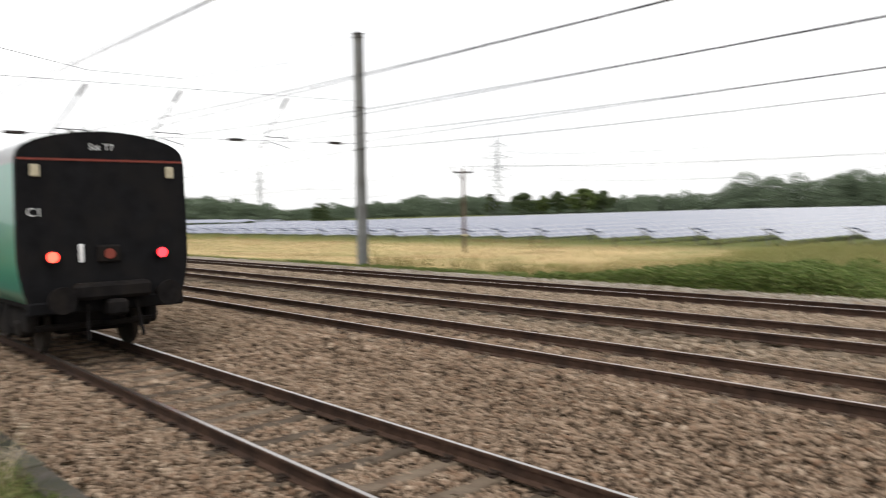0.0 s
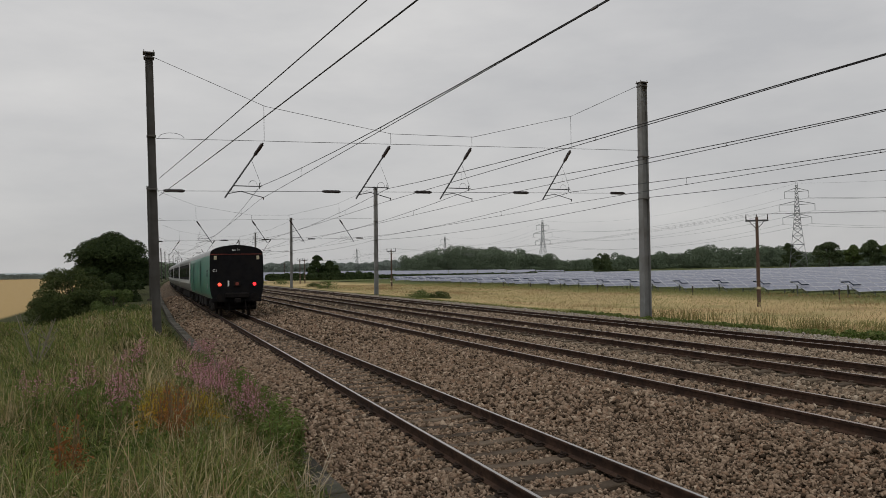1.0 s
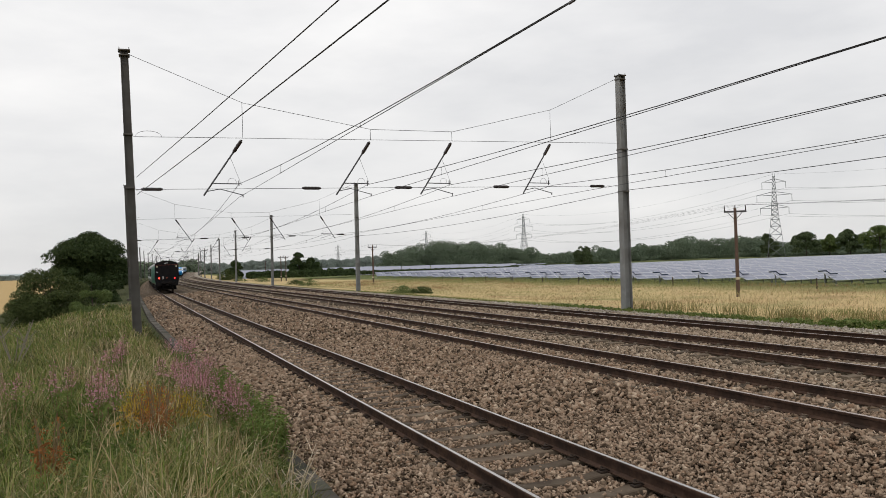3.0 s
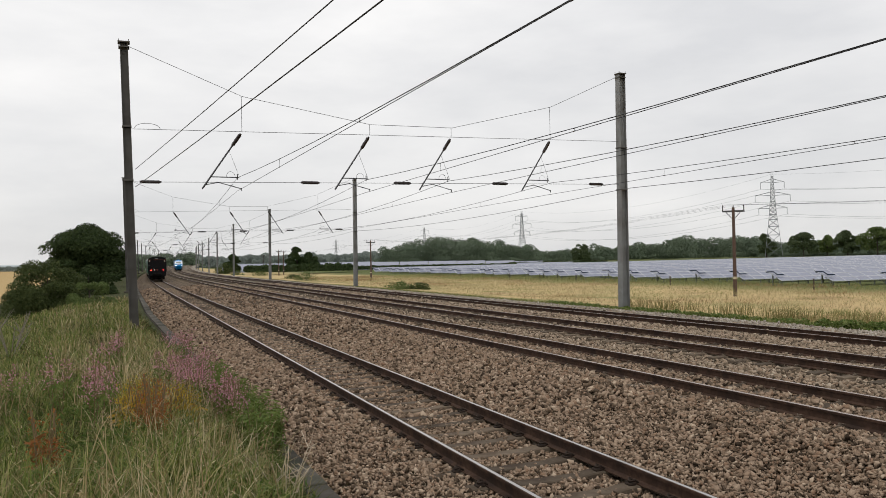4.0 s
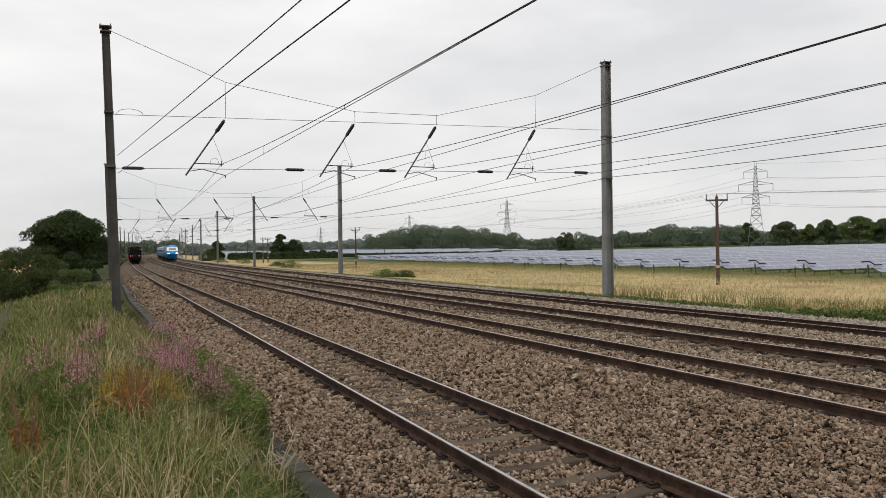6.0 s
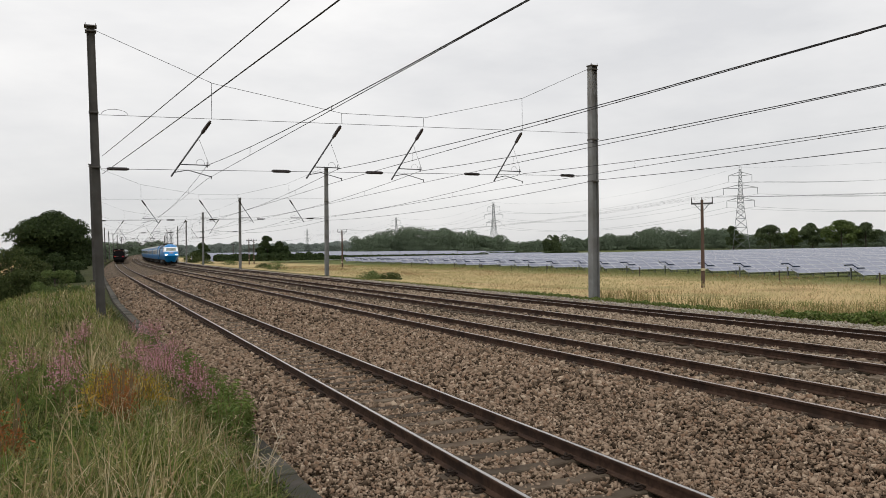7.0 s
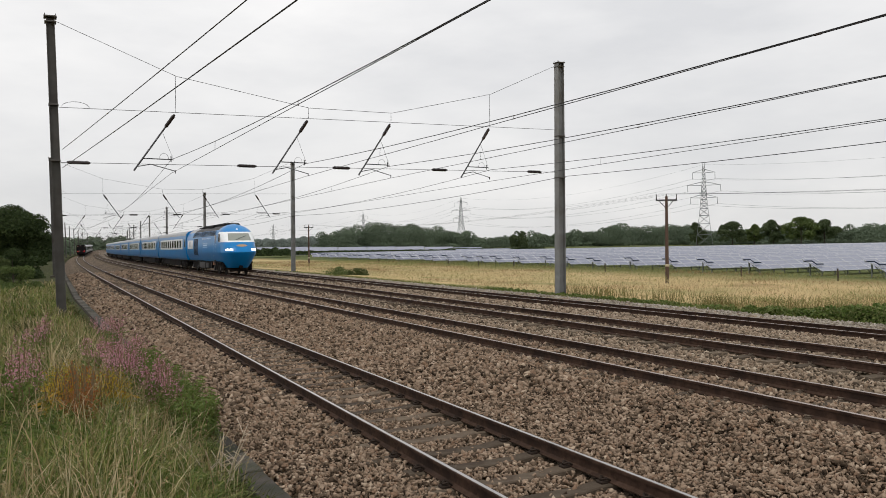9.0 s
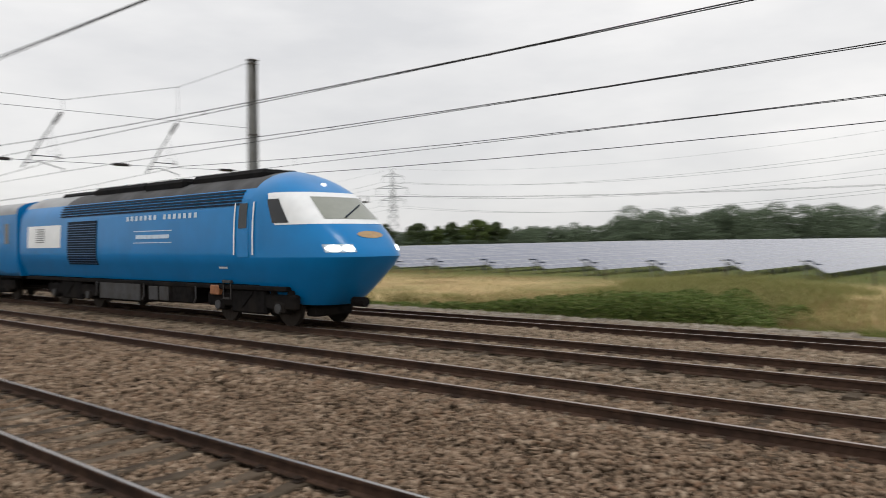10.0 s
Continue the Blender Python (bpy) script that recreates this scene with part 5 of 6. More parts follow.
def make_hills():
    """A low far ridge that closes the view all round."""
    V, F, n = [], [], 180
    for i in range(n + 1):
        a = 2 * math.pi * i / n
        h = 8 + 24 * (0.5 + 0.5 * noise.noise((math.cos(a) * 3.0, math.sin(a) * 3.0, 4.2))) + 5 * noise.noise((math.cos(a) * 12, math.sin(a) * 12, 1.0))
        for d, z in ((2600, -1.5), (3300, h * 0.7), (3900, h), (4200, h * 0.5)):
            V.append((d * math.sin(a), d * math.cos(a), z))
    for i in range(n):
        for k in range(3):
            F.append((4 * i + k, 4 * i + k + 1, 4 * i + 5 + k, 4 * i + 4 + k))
    # Base colour is pulled towards the sky to paint in distance haze
    ob = new("backdrop_hills", mesh_of("backdrop_hills", V, F, mat("haze_tinted_hill", (0.38, 0.42, 0.43), 1.0, 0, 0.12, 0.004, second=(0.33, 0.38, 0.385), second_scale=0.0015), True))
    tagged(ob, "low grey-green hills with distance haze in their colour", "hills", kind="structure")


def blades(name, x, y, z, h, w, lean, material, label, rng, tips=0):
    """Grass: each blade a bent strip of two quads' width at its foot and a point at its top."""
    n = len(x)
    a = rng.uniform(0, 2 * math.pi, n)
    side = np.stack([np.cos(a), np.sin(a), np.zeros(n)], 1) * (w[:, None] / 2)
    b = a + rng.normal(1.57, 0.7, n)
    tip = np.stack([np.cos(b) * lean * h, np.sin(b) * lean * h, h * (1 - 0.25 * lean)], 1)
    mid = np.stack([tip[:, 0] * 0.32, tip[:, 1] * 0.32, tip[:, 2] * 0.58], 1)
    o = np.stack([x, y, z], 1)
    v = np.stack([o - side, o + side, o + mid + side * 0.8, o + mid - side * 0.8, o + tip + side * 0.12, o + tip - side * 0.12], 1).reshape(-1, 3)
    base = (np.arange(n) * 6)[:, None]
    f = np.concatenate([base + np.array([[0, 1, 2, 3]]), base + np.array([[3, 2, 4, 5]])])
    ob = new(name, fast_mesh(name, v, f, material))
    return tagged(ob, label, "grass", kind="stuff")


GREEN_GRASS = leafy("green_grass", [(0.05, 0.085, 0.017), (0.11, 0.16, 0.031), (0.165, 0.205, 0.046), (0.30, 0.285, 0.105), (0.19, 0.155, 0.065), (0.075, 0.12, 0.024)], 0.6, 0.25)
# Blade colours this dark put the shade low in the verge into paint
SHADE_GRASS = leafy("undergrowth_shade_tint", [(0.022, 0.036, 0.009), (0.045, 0.065, 0.016), (0.075, 0.08, 0.025), (0.11, 0.085, 0.04), (0.035, 0.055, 0.013)], 0.7, 0.15)
STRAW = leafy("dry_straw", [(0.34, 0.26, 0.125), (0.48, 0.39, 0.22), (0.24, 0.185, 0.085), (0.18, 0.17, 0.065), (0.62, 0.53, 0.34), (0.28, 0.17, 0.085)], 0.7, 0.3)
FIELD_GRASS = leafy("dry_field_grass", [(0.42, 0.345, 0.19), (0.48, 0.40, 0.23), (0.38, 0.31, 0.16), (0.30, 0.275, 0.13), (0.40, 0.30, 0.17)], 0.8, 0.2)


def lies(x, y):
    """Height of the ground, or of the far cess where that lies higher."""
    z = np.array([lie(a, b) for a, b in zip(x, y)])
    return np.where(x > 19.4, np.maximum(z, np.interp(x, *np.array(CESS).T)), z)


def arcs(name, x, y, z, h, w, reach, material, label, rng, turn=None, plume=0.0):
    """Tall grass: each stem an arc of four bends that droops at its tip; plume adds a loose seed head."""
    n = len(x)
    b = rng.uniform(0, 2 * math.pi, n) if turn is None else turn
    out = np.stack([np.cos(b), np.sin(b), np.zeros(n)], 1)
    side = np.stack([-np.sin(b), np.cos(b), np.zeros(n)], 1) * (w[:, None] / 2)
    side = side + out * (w[:, None] * rng.uniform(-0.4, 0.4, (n, 1)))
    o, rows = np.stack([x, y, z], 1), []
    for u, k in ((0.0, 1.0), (0.35, 0.95), (0.65, 0.8), (0.87, 0.55), (1.0, 0.12)):
        drop = u - 0.42 * np.clip(reach, 0, 1.3) * u ** 3
        mid = o + out * (reach * h * u ** 2)[:, None] + np.stack([0 * h, 0 * h, h * drop], 1)
        rows += [mid - side * k, mid + side * k]
    v = np.stack(rows, 1).reshape(-1, 3)
    base = (np.arange(n) * 10)[:, None]
    f = np.concatenate([base + np.array([[2 * i, 2 * i + 1, 2 * i + 3, 2 * i + 2]]) for i in range(4)])
    if plume:
        tip, low = (rows[8] + rows[9]) / 2, (rows[4] + rows[5]) / 2
        m = 9
        u = rng.uniform(0.15, 1.05, (n, m, 1))
        c = (low[:, None] * 0.4 + tip[:, None] * 0.6 + (tip - low)[:, None] * 0.5 * (u - 0.3) + rng.normal(0, plume, (n, m, 3))).reshape(-1, 3)
        pv, pf = quads(c, 0.010, rng, 0.0, 3.0)
        f = np.concatenate([f, pf + len(v)])
        v = np.concatenate([v, pv])
    ob = new(name, fast_mesh(name, v, f, material))
    return tagged(ob, label, "grass", kind="stuff")


def make_verge():
    rng = np.random.default_rng(21)
    edge = lambda y: 2.02 - 0.020 * np.clip(y - 6, 0, 39) - 0.30 - 0.012 * np.clip(y - 10, 0, 30)
    def field(n, x0, x1, y0, y1, power=1.6):
        y = y0 + (y1 - y0) * rng.uniform(0, 1, n) ** power
        x = rng.uniform(x0, x1, n)
        return x, y
    def bank(n, y0, y1, power):
        """Places on the bank, thickest near the trough's near end."""
        y = y0 + (y1 - y0) * rng.uniform(0, 1, n) ** power
        return -0.20 * y - 0.4 + (edge(y) + 0.20 * y + 0.4) * rng.uniform(0, 1, n), y
    def patchy(x, y, sx, sy, z):
        return np.array([noise.noise((a * sx, b * sy, z)) for a, b in zip(x, y)])
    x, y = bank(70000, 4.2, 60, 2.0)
    blades("verge_undergrowth", x, y, lies(x, y) - 0.04, rng.uniform(0.15, 0.45, len(x)), 0.008 * (1 + y / 16) * rng.uniform(0.7, 1.5, len(x)), rng.uniform(0.3, 1.3, len(x)), SHADE_GRASS, "matted undergrowth coloured dark for the shade between the verge grasses", rng)
    x, y = bank(90000, 4.2, 60, 2.0)
    lush = patchy(x, y, 0.9, 0.5, 4.0)
    keep = lush + rng.normal(0, 0.2, len(x)) > -0.35 + 0.25 * np.clip((y - 11) / 12, 0, 1)
    x, y, lush = x[keep], y[keep], lush[keep]
    arcs("verge_grass", x, y, lies(x, y) - 0.04, rng.uniform(0.25, 0.62, len(x)) * (1 + 0.5 * lush) * np.clip((edge(y) - x) / 0.5, 0.45, 1.0), 0.0056 * (1 + y / 16) * rng.uniform(0.7, 1.5, len(x)), rng.uniform(0.15, 1.1, len(x)), GREEN_GRASS, "thick rough green grass on the railway verge", rng)
    # tussocks of tall dry stems, each leaning its own way
    n, k = 1500, 15
    cx, cy = bank(n, 4.2, 62, 1.75)
    dry = patchy(cx, cy, 0.55, 0.3, 9.0)
    keep = dry + rng.normal(0, 0.18, n) > 0.08 - 0.38 * np.clip((cy - 9) / 12, 0, 1)
    keep &= (cy < 13) | (cx > -0.07 * cy) | (rng.uniform(size=n) < 0.22)
    cx, cy = cx[keep], cy[keep]
    spread = (0.07 + 0.006 * cy)[:, None]
    x = (cx[:, None] + rng.normal(0, 1, (len(cx), k)) * spread).ravel()
    y = (cy[:, None] + rng.normal(0, 1, (len(cx), k)) * spread * 1.5).ravel()
    way = (rng.uniform(0, 6.28, (len(cx), 1)) + rng.normal(0, 0.9, (len(cx), k))).ravel()
    tall = (rng.uniform(0.55, 1.0, (len(cx), 1)) * (1 - 0.35 * np.clip((cy - 12) / 15, 0, 1))[:, None] * rng.uniform(0.65, 1.1, (len(cx), k))).ravel()
    ok = x < edge(y) - 0.25
    x, y, way, tall = x[ok], y[ok], way[ok], tall[ok]
    close = y < 17
    for name, m, plume, label in (("seeding_grass_stems", close & (way % 1.0 < 0.16), 0.008, "tall dry grass stems with loose seed heads"), ("dry_grass_stems", close & (way % 1.0 >= 0.16), 0.0, "tall dry straw-coloured grass stems on the verge"), ("far_dry_grass", ~close, 0.0, "dry straw-coloured grass further along the verge")):
        arcs(name, x[m], y[m], lies(x[m], y[m]) - 0.04, tall[m], 0.0042 * (1 + y[m] / 11) * rng.uniform(0.7, 1.4, m.sum()), rng.uniform(0.05, 0.85, m.sum()), STRAW, label, rng, way[m], plume)
    # shorter grass where the bank levels out
    n = 20000
    x, y = rng.uniform(-6.5, 1.7, n), rng.uniform(-9.0, 5.4, n)
    keep = x < np.array([trough_x(s) for s in y]) - 0.26
    x, y = x[keep], y[keep]
    blades("short_verge_grass", x, y, lies(x, y) - 0.04, rng.uniform(0.08, 0.28, len(x)), np.full(len(x), 0.012), rng.uniform(0.3, 1.1, len(x)), GREEN_GRASS, "shorter trodden green grass on the verge", rng)
    # low broad-leaved weeds in mounds
    blobs = []
    for i in range(520):
        yy = 4.2 + 18 * rng.uniform() ** 1.5
        xx = rng.uniform(-0.2 * yy - 0.3, trough_x(yy) - 0.25)
        k = rng.uniform(0.08, 0.24)
        blobs.append((xx, yy, lie(xx, yy) + k * 0.5, k, k, k * rng.uniform(0.6, 1.3)))
    pts = in_blobs(blobs, 60000, rng, 0.4)
    v, f = quads(pts, 0.020, rng, 0.1, 3.6)
    ob = new("verge_weeds", fast_mesh("verge_weeds", v, f, leafy("weed_leaf", [(0.045, 0.08, 0.018), (0.08, 0.125, 0.028), (0.12, 0.16, 0.04), (0.17, 0.185, 0.06), (0.06, 0.10, 0.022)])))
    tagged(ob, "low broad-leaved green weeds among the verge grass", "weeds", kind="stuff")
    # short green turf sloping down to the field
    n = 26000
    x, y = field(n, -12.5, -4.0, 10, 75, 1.4)
    blades("verge_turf", x, y, lies(x, y) - 0.04, rng.uniform(0.10, 0.35, len(x)), 0.010 * (1 + y / 16), rng.uniform(0.2, 0.7, len(x)), GREEN_GRASS, "short green turf at the foot of the bank", rng)
    # dry field beyond the tracks
    n = 90000
    x, y = rng.uniform(23.0, 60, n), 4 + 150 * rng.uniform(0, 1, n) ** 1.3
    lump = np.array([noise.noise((a * 0.16, b * 0.09, 2.0)) + 0.5 * noise.noise((a * 0.5, b * 0.35, 6.0)) for a, b in zip(x, y)])
    h = rng.uniform(0.10, 0.30, n) * np.clip(1 + 0.9 * lump, 0.35, 2.2) * np.clip((x - 22.0) / 8, 0.35, 1.0)
    ripe = lump + rng.normal(0, 0.16, n) - ((x - 36) / 17) ** 2 * 0.6 + 0.22 - 0.9 * np.clip((25 - y) / 15, 0, 1)
    brown = lump + rng.normal(0, 0.12, n) > 0.30
    px, w, lean = x + np.array([bend(s) for s in y]), 0.010 * (1 + y / 60), rng.uniform(0.5, 1.3, n)
    z = lies(x, y) - 0.05
    olive = leafy("olive_field_grass", [(0.17, 0.19, 0.06), (0.23, 0.23, 0.085), (0.30, 0.27, 0.12), (0.14, 0.165, 0.05)], 0.8, 0.2)
    russet = leafy("russet_seed_heads", [(0.27, 0.17, 0.09), (0.33, 0.22, 0.12), (0.22, 0.16, 0.075), (0.38, 0.29, 0.16)], 0.8, 0.2)
    for name, m, material, label in (("field_grass", (ripe > 0) & ~brown, FIELD_GRASS, "dry golden grass beyond the tracks"), ("green_field_grass", ripe <= 0, olive, "olive green grass patches in the dry field"), ("russet_field_grass", (ripe > 0) & brown, russet, "russet seeding grass patches in the dry field")):
        blades(name, px[m], y[m], z[m], h[m], w[m], lean[m], material, label, rng)
    n = 24000
    x, y = 23.0 + 14.0 * rng.uniform(0, 1, n) ** 1.6, 4 + 22 * rng.uniform(0, 1, n)
    pick = rng.uniform(size=n) + 0.5 * np.array([noise.noise((a * 0.3, b * 0.3, 8.0)) for a, b in zip(x, y)]) > 0.45
    h = rng.uniform(0.35, 1.0, n) * (0.3 + 0.75 * np.exp(-((y - 12.5) / 5.5) ** 2))
    for name, m, material, label in (("tall_weed_grass", pick, olive, "tall olive weeds and grass behind the brambles"), ("tall_russet_grass", ~pick, russet, "tall russet seeding grass behind the brambles")):
        blades(name, x[m], y[m], lies(x[m], y[m]) - 0.05, h[m], np.full(m.sum(), 0.015), rng.uniform(0.4, 1.3, m.sum()), material, label, rng)
    n = 30000
    x, y = rng.uniform(27.0, 46.0, n), rng.uniform(9.0, 27.0, n)
    near = np.exp(-((y / x - 0.42) / 0.16) ** 2) * np.clip((27 - y) / 8, 0, 1)
    lump = np.array([noise.noise((a * 0.35, b * 0.35, 15.0)) for a, b in zip(x, y)])
    keep = near + lump * 0.6 + rng.normal(0, 0.12, n) > 0.35
    x, y, near = x[keep], y[keep], near[keep]
    h = rng.uniform(0.35, 1.0, len(x)) * (0.4 + 0.8 * near)
    blades("tall_field_weeds", x, y, lies(x, y) - 0.05, h, np.full(len(x), 0.022), rng.uniform(0.3, 1.0, len(x)), olive, "tall olive and brown weeds standing in the field", rng)
    n = 26000
    y = 4 + 80 * rng.uniform(0, 1, n) ** 1.3
    edge = np.array([20.75 + 0.30 * noise.noise((b * 0.45, 3.0, 1.0)) for b in y])
    x = edge + np.abs(rng.normal(0, 1.5, n))
    blades("track_edge_grass", x, y, lies(x, y) - 0.05, rng.uniform(0.08, 0.26, n), 0.012 * (1 + y / 60), rng.uniform(0.2, 0.9, n), GREEN_GRASS, "green grass along the far edge of the ballast", rng)


def k_out(rng, hump):
    return abs(rng.normal(0, 0.6 + 2.8 * hump))


def make_brambles():
    """Leafy weeds on the far edge of the line, thick where it comes near."""
    rng = np.random.default_rng(31)
    blobs = []
    for i in range(760):
        y = 7.6 + 30 * rng.uniform() ** 1.6
        hump = math.exp(-((y - 11.5) / 5.0) ** 2)
        x = 21.2 + 0.25 * math.sin(y * 0.9) + k_out(rng, hump)
        k = rng.uniform(0.12, 0.60) * (0.30 + 0.95 * hump) * min(1.0, (y - 6.8) / 2)
        blobs.append((x, y, float(lies(np.array([x]), [y])[0]) + k * 0.45, k, k, k * 0.75))
    pts = in_blobs(blobs, 120000, rng, 0.5)
    v, f = quads(pts, 0.062, rng, 0.2)
    ob = new("bramble_thicket", fast_mesh("bramble_thicket", v, f, leafy("leaves_bramble", [(0.06, 0.10, 0.022), (0.10, 0.15, 0.036), (0.15, 0.20, 0.055), (0.20, 0.215, 0.08), (0.08, 0.125, 0.03)])))
    tagged(ob, "bright green bramble and weed thicket by the ballast", "weeds", kind="stuff")
    n = 2600
    tuft = rng.integers(0, 90, n)
    y = (9 + 26 * rng.uniform(0, 1, 90))[tuft] + rng.normal(0, 0.35, n)
    x = np.maximum(23.6, rng.uniform(23.8, 27.0, 90)[tuft] + rng.normal(0, 0.35, n))
    blades("dock_stems", x, y, lies(x, y), rng.uniform(0.3, 0.85, n), np.full(n, 0.016), rng.uniform(0.1, 0.6, n), leafy("dock_seed", [(0.20, 0.14, 0.06), (0.20, 0.19, 0.07), (0.13, 0.14, 0.05)]), "tall brown-green weed stems", rng)


def willowherb(seed, tall, tint):
    rng = np.random.default_rng(seed)
    t = thing("willowherb", pose(0, 0, 0), "pink-flowered willowherb plant among the grass" if tint == "pink" else "upright leafy green weed beside the trough" if tint == "green" else "rusty dried-out dock plant among the grass" if tint == "rust" else "yellow-flowered ragwort plant among the grass", "wildflower", "wildflowers on the verge")
    stems, leaves, flowers = [], [], []
    for k in range(7 if tint == "pink" else 9):
        a, ln = rng.uniform(0, 6.28), rng.uniform(0.05, 0.22)
        h = tall * rng.uniform(0.7, 1.0)
        foot = Vector((rng.uniform(-0.1, 0.1), rng.uniform(-0.1, 0.1), -0.05))
        top = foot + Vector((math.cos(a) * ln, math.sin(a) * ln, h))
        stems.append([tuple(foot), tuple(foot.lerp(top, 0.5) + Vector((0, 0, 0.02))), tuple(top)])
        for j in range(34 if tint != "green" else 80):
            u = rng.uniform(0.12, 0.72 if tint != "green" else 1.0)
            p = foot.lerp(top, u)
            leaves.append((p.x + rng.normal(0, 0.045), p.y + rng.normal(0, 0.045), p.z))
        for j in range(38 if tint == "pink" else 26):
            u = rng.uniform(0.70 if tint == "pink" else 0.45 if tint == "rust" else 0.85, 1.0)
            p = foot.lerp(top, u)
            s = 0.028 * (1.3 - u) * 3 if tint != "yellow" else 0.05
            flowers.append((p.x + rng.normal(0, s), p.y + rng.normal(0, s), p.z + rng.normal(0, 0.012)))
    part("stem", tube_mesh("stem", stems, 0.005, MATS["stem_brown"], 4), None, t)["kind"] = "stuff"
    v, f = quads(np.array(leaves), 0.03 if tint == "yellow" else 0.019, rng, 0.2, 5.0)
    part("foliage", fast_mesh("foliage", v, f, leafy("herb_leaf_" + tint, [(0.085, 0.13, 0.034), (0.12, 0.17, 0.042), (0.17, 0.205, 0.06)] if tint in ("pink", "green") else [(0.22, 0.085, 0.03), (0.30, 0.13, 0.045), (0.17, 0.10, 0.035)] if tint == "rust" else [(0.40, 0.25, 0.04), (0.50, 0.31, 0.05), (0.30, 0.24, 0.05), (0.20, 0.21, 0.05)])), None, t)["kind"] = "stuff"
    v, f = quads(np.array(flowers), 0.018 if tint == "pink" else 0.016, rng, 0.0, 1.2)
    part("flower", fast_mesh("flower", v, f, leafy("petal_" + tint, {"green": [(0.12, 0.16, 0.04), (0.16, 0.2, 0.05)], "pink": [(0.48, 0.20, 0.27), (0.56, 0.31, 0.36), (0.38, 0.15, 0.16)], "rust": [(0.28, 0.09, 0.03), (0.34, 0.14, 0.045)], "yellow": [(0.52, 0.33, 0.03), (0.38, 0.27, 0.04), (0.30, 0.26, 0.05)]}[tint])), None, t)["kind"] = "stuff"
    return t


mat("stem_brown", (0.16, 0.11, 0.05), 0.8)


def make_flowers():
    rng = np.random.default_rng(41)
    kinds = [willowherb(1, 0.95, "pink"), willowherb(2, 1.05, "pink"), willowherb(3, 0.9, "rust"), willowherb(4, 0.8, "yellow")]
    spots = []
    for cx, cy, n in ((1.05, 13.0, 5), (1.1, 11.8, 4), (1.4, 11.0, 3), (0.68, 13.3, 3), (-0.25, 10.2, 2), (-0.65, 11.5, 2), (-0.16, 16.2, 3), (1.2, 15.5, 3), (-1.4, 13.0, 1), (1.3, 20.0, 4)):
        for i in range(n):
            spots.append((cx + rng.normal(0, 0.16), cy + rng.normal(0, 0.5), i % 2))
    for i in range(4):
        spots.append((rng.normal(0.24, 0.07), rng.uniform(9.1, 10.2), 2))
        spots.append((rng.normal(0.10, 0.10), rng.uniform(9.9, 10.9), 3))
    for i in range(3):
        spots.append((rng.normal(0.72, 0.12), rng.uniform(10.2, 11.0), 3))
    spots.append((-0.66, 7.9, 2))
    used = set()
    for x, y, k in spots:
        x = min(x, trough_x(y) - 0.3)
        m = Matrix.Translation((x, y, lie(x, y))) @ pose(0, 0, 0, 0, 0, rng.uniform(0, 360))
        if k in used:
            copy_thing(kinds[k], m)
        else:
            kinds[k].matrix_basis = m
            used.add(k)
    # upright leafy plants along the trough
    herb = willowherb(9, 0.75, "green")
    for k in range(22):
        y = 9.7 + 0.30 * k
        x = trough_x(y) - 0.30 + 0.16 * ((k * 7) % 5 - 2) / 2
        m = Matrix.Translation((x, y, lie(min(x, trough_x(y) - 0.2), y))) @ pose(0, 0, 0, rng.uniform(-6, 6), rng.uniform(0, 10), rng.uniform(0, 360))
        if k:
            copy_thing(herb, m)
        else:
            herb.matrix_basis = m
    # pale dead stalks bent over the trough
    t = thing("dead_stalks", pose(1.42, 7.7, lie(1.42, 7.7)), "pale dry branching stalks leaning over the trough", "dead weed")
    rr = random.Random(11)
    for k in range(7):
        a, h = rr.uniform(0, 6.28), rr.uniform(0.35, 0.75)
        top = Vector((0.28 * math.cos(a), 0.28 * math.sin(a), h))
        paths = [[(0, 0, -0.05), tuple(top * 0.5 + Vector((0, 0, 0.05))), tuple(top)]]
        for q in range(4):
            c = top * rr.uniform(0.4, 0.95)
            paths.append([tuple(c), (c.x + rr.uniform(-0.16, 0.16), c.y + rr.uniform(-0.16, 0.16), c.z + rr.uniform(0.02, 0.16))])
        part("stalk", tube_mesh("stalk", paths, 0.004, mat("bleached_stalk", (0.48, 0.40, 0.30), 0.8), 4), None, t)
    # bare dead sapling
    t = thing("dead_sapling", pose(-3.1, 26, lie(-3.1, 26)), "bare grey dead sapling standing in the grass", "sapling")
    bm = bm_new()
    rr = random.Random(5)
    for k in range(7):
        a = rr.uniform(0, 6.28)
        b = (0.55 * math.cos(a), 0.4 * math.sin(a), rr.uniform(0.9, 1.9))
        rod(bm, (0, 0, -0.05), b, 0.018, 5, 0.007)
        for q in range(3):
            c = [b[j] * 0.6 for j in range(3)]
            rod(bm, c, (c[0] + rr.uniform(-0.4, 0.4), c[1] + rr.uniform(-0.4, 0.4), c[2] + rr.uniform(0.2, 0.6)), 0.008, 4, 0.004)
    part("branch", bm, mat("grey_dead_wood", (0.20, 0.17, 0.14), 0.9), t)


# ---- solar field ----
M_PANEL = mat("blue_solar_glass", (0.19, 0.205, 0.27), 0.12, 0, 0.1, 3)
M_FRAME = mat("aluminium_frame", (0.5, 0.51, 0.53), 0.4, 0.8, 0.05)
M_POST = mat("galvanised_post", (0.22, 0.23, 0.22), 0.6, 0.5, 0.1)


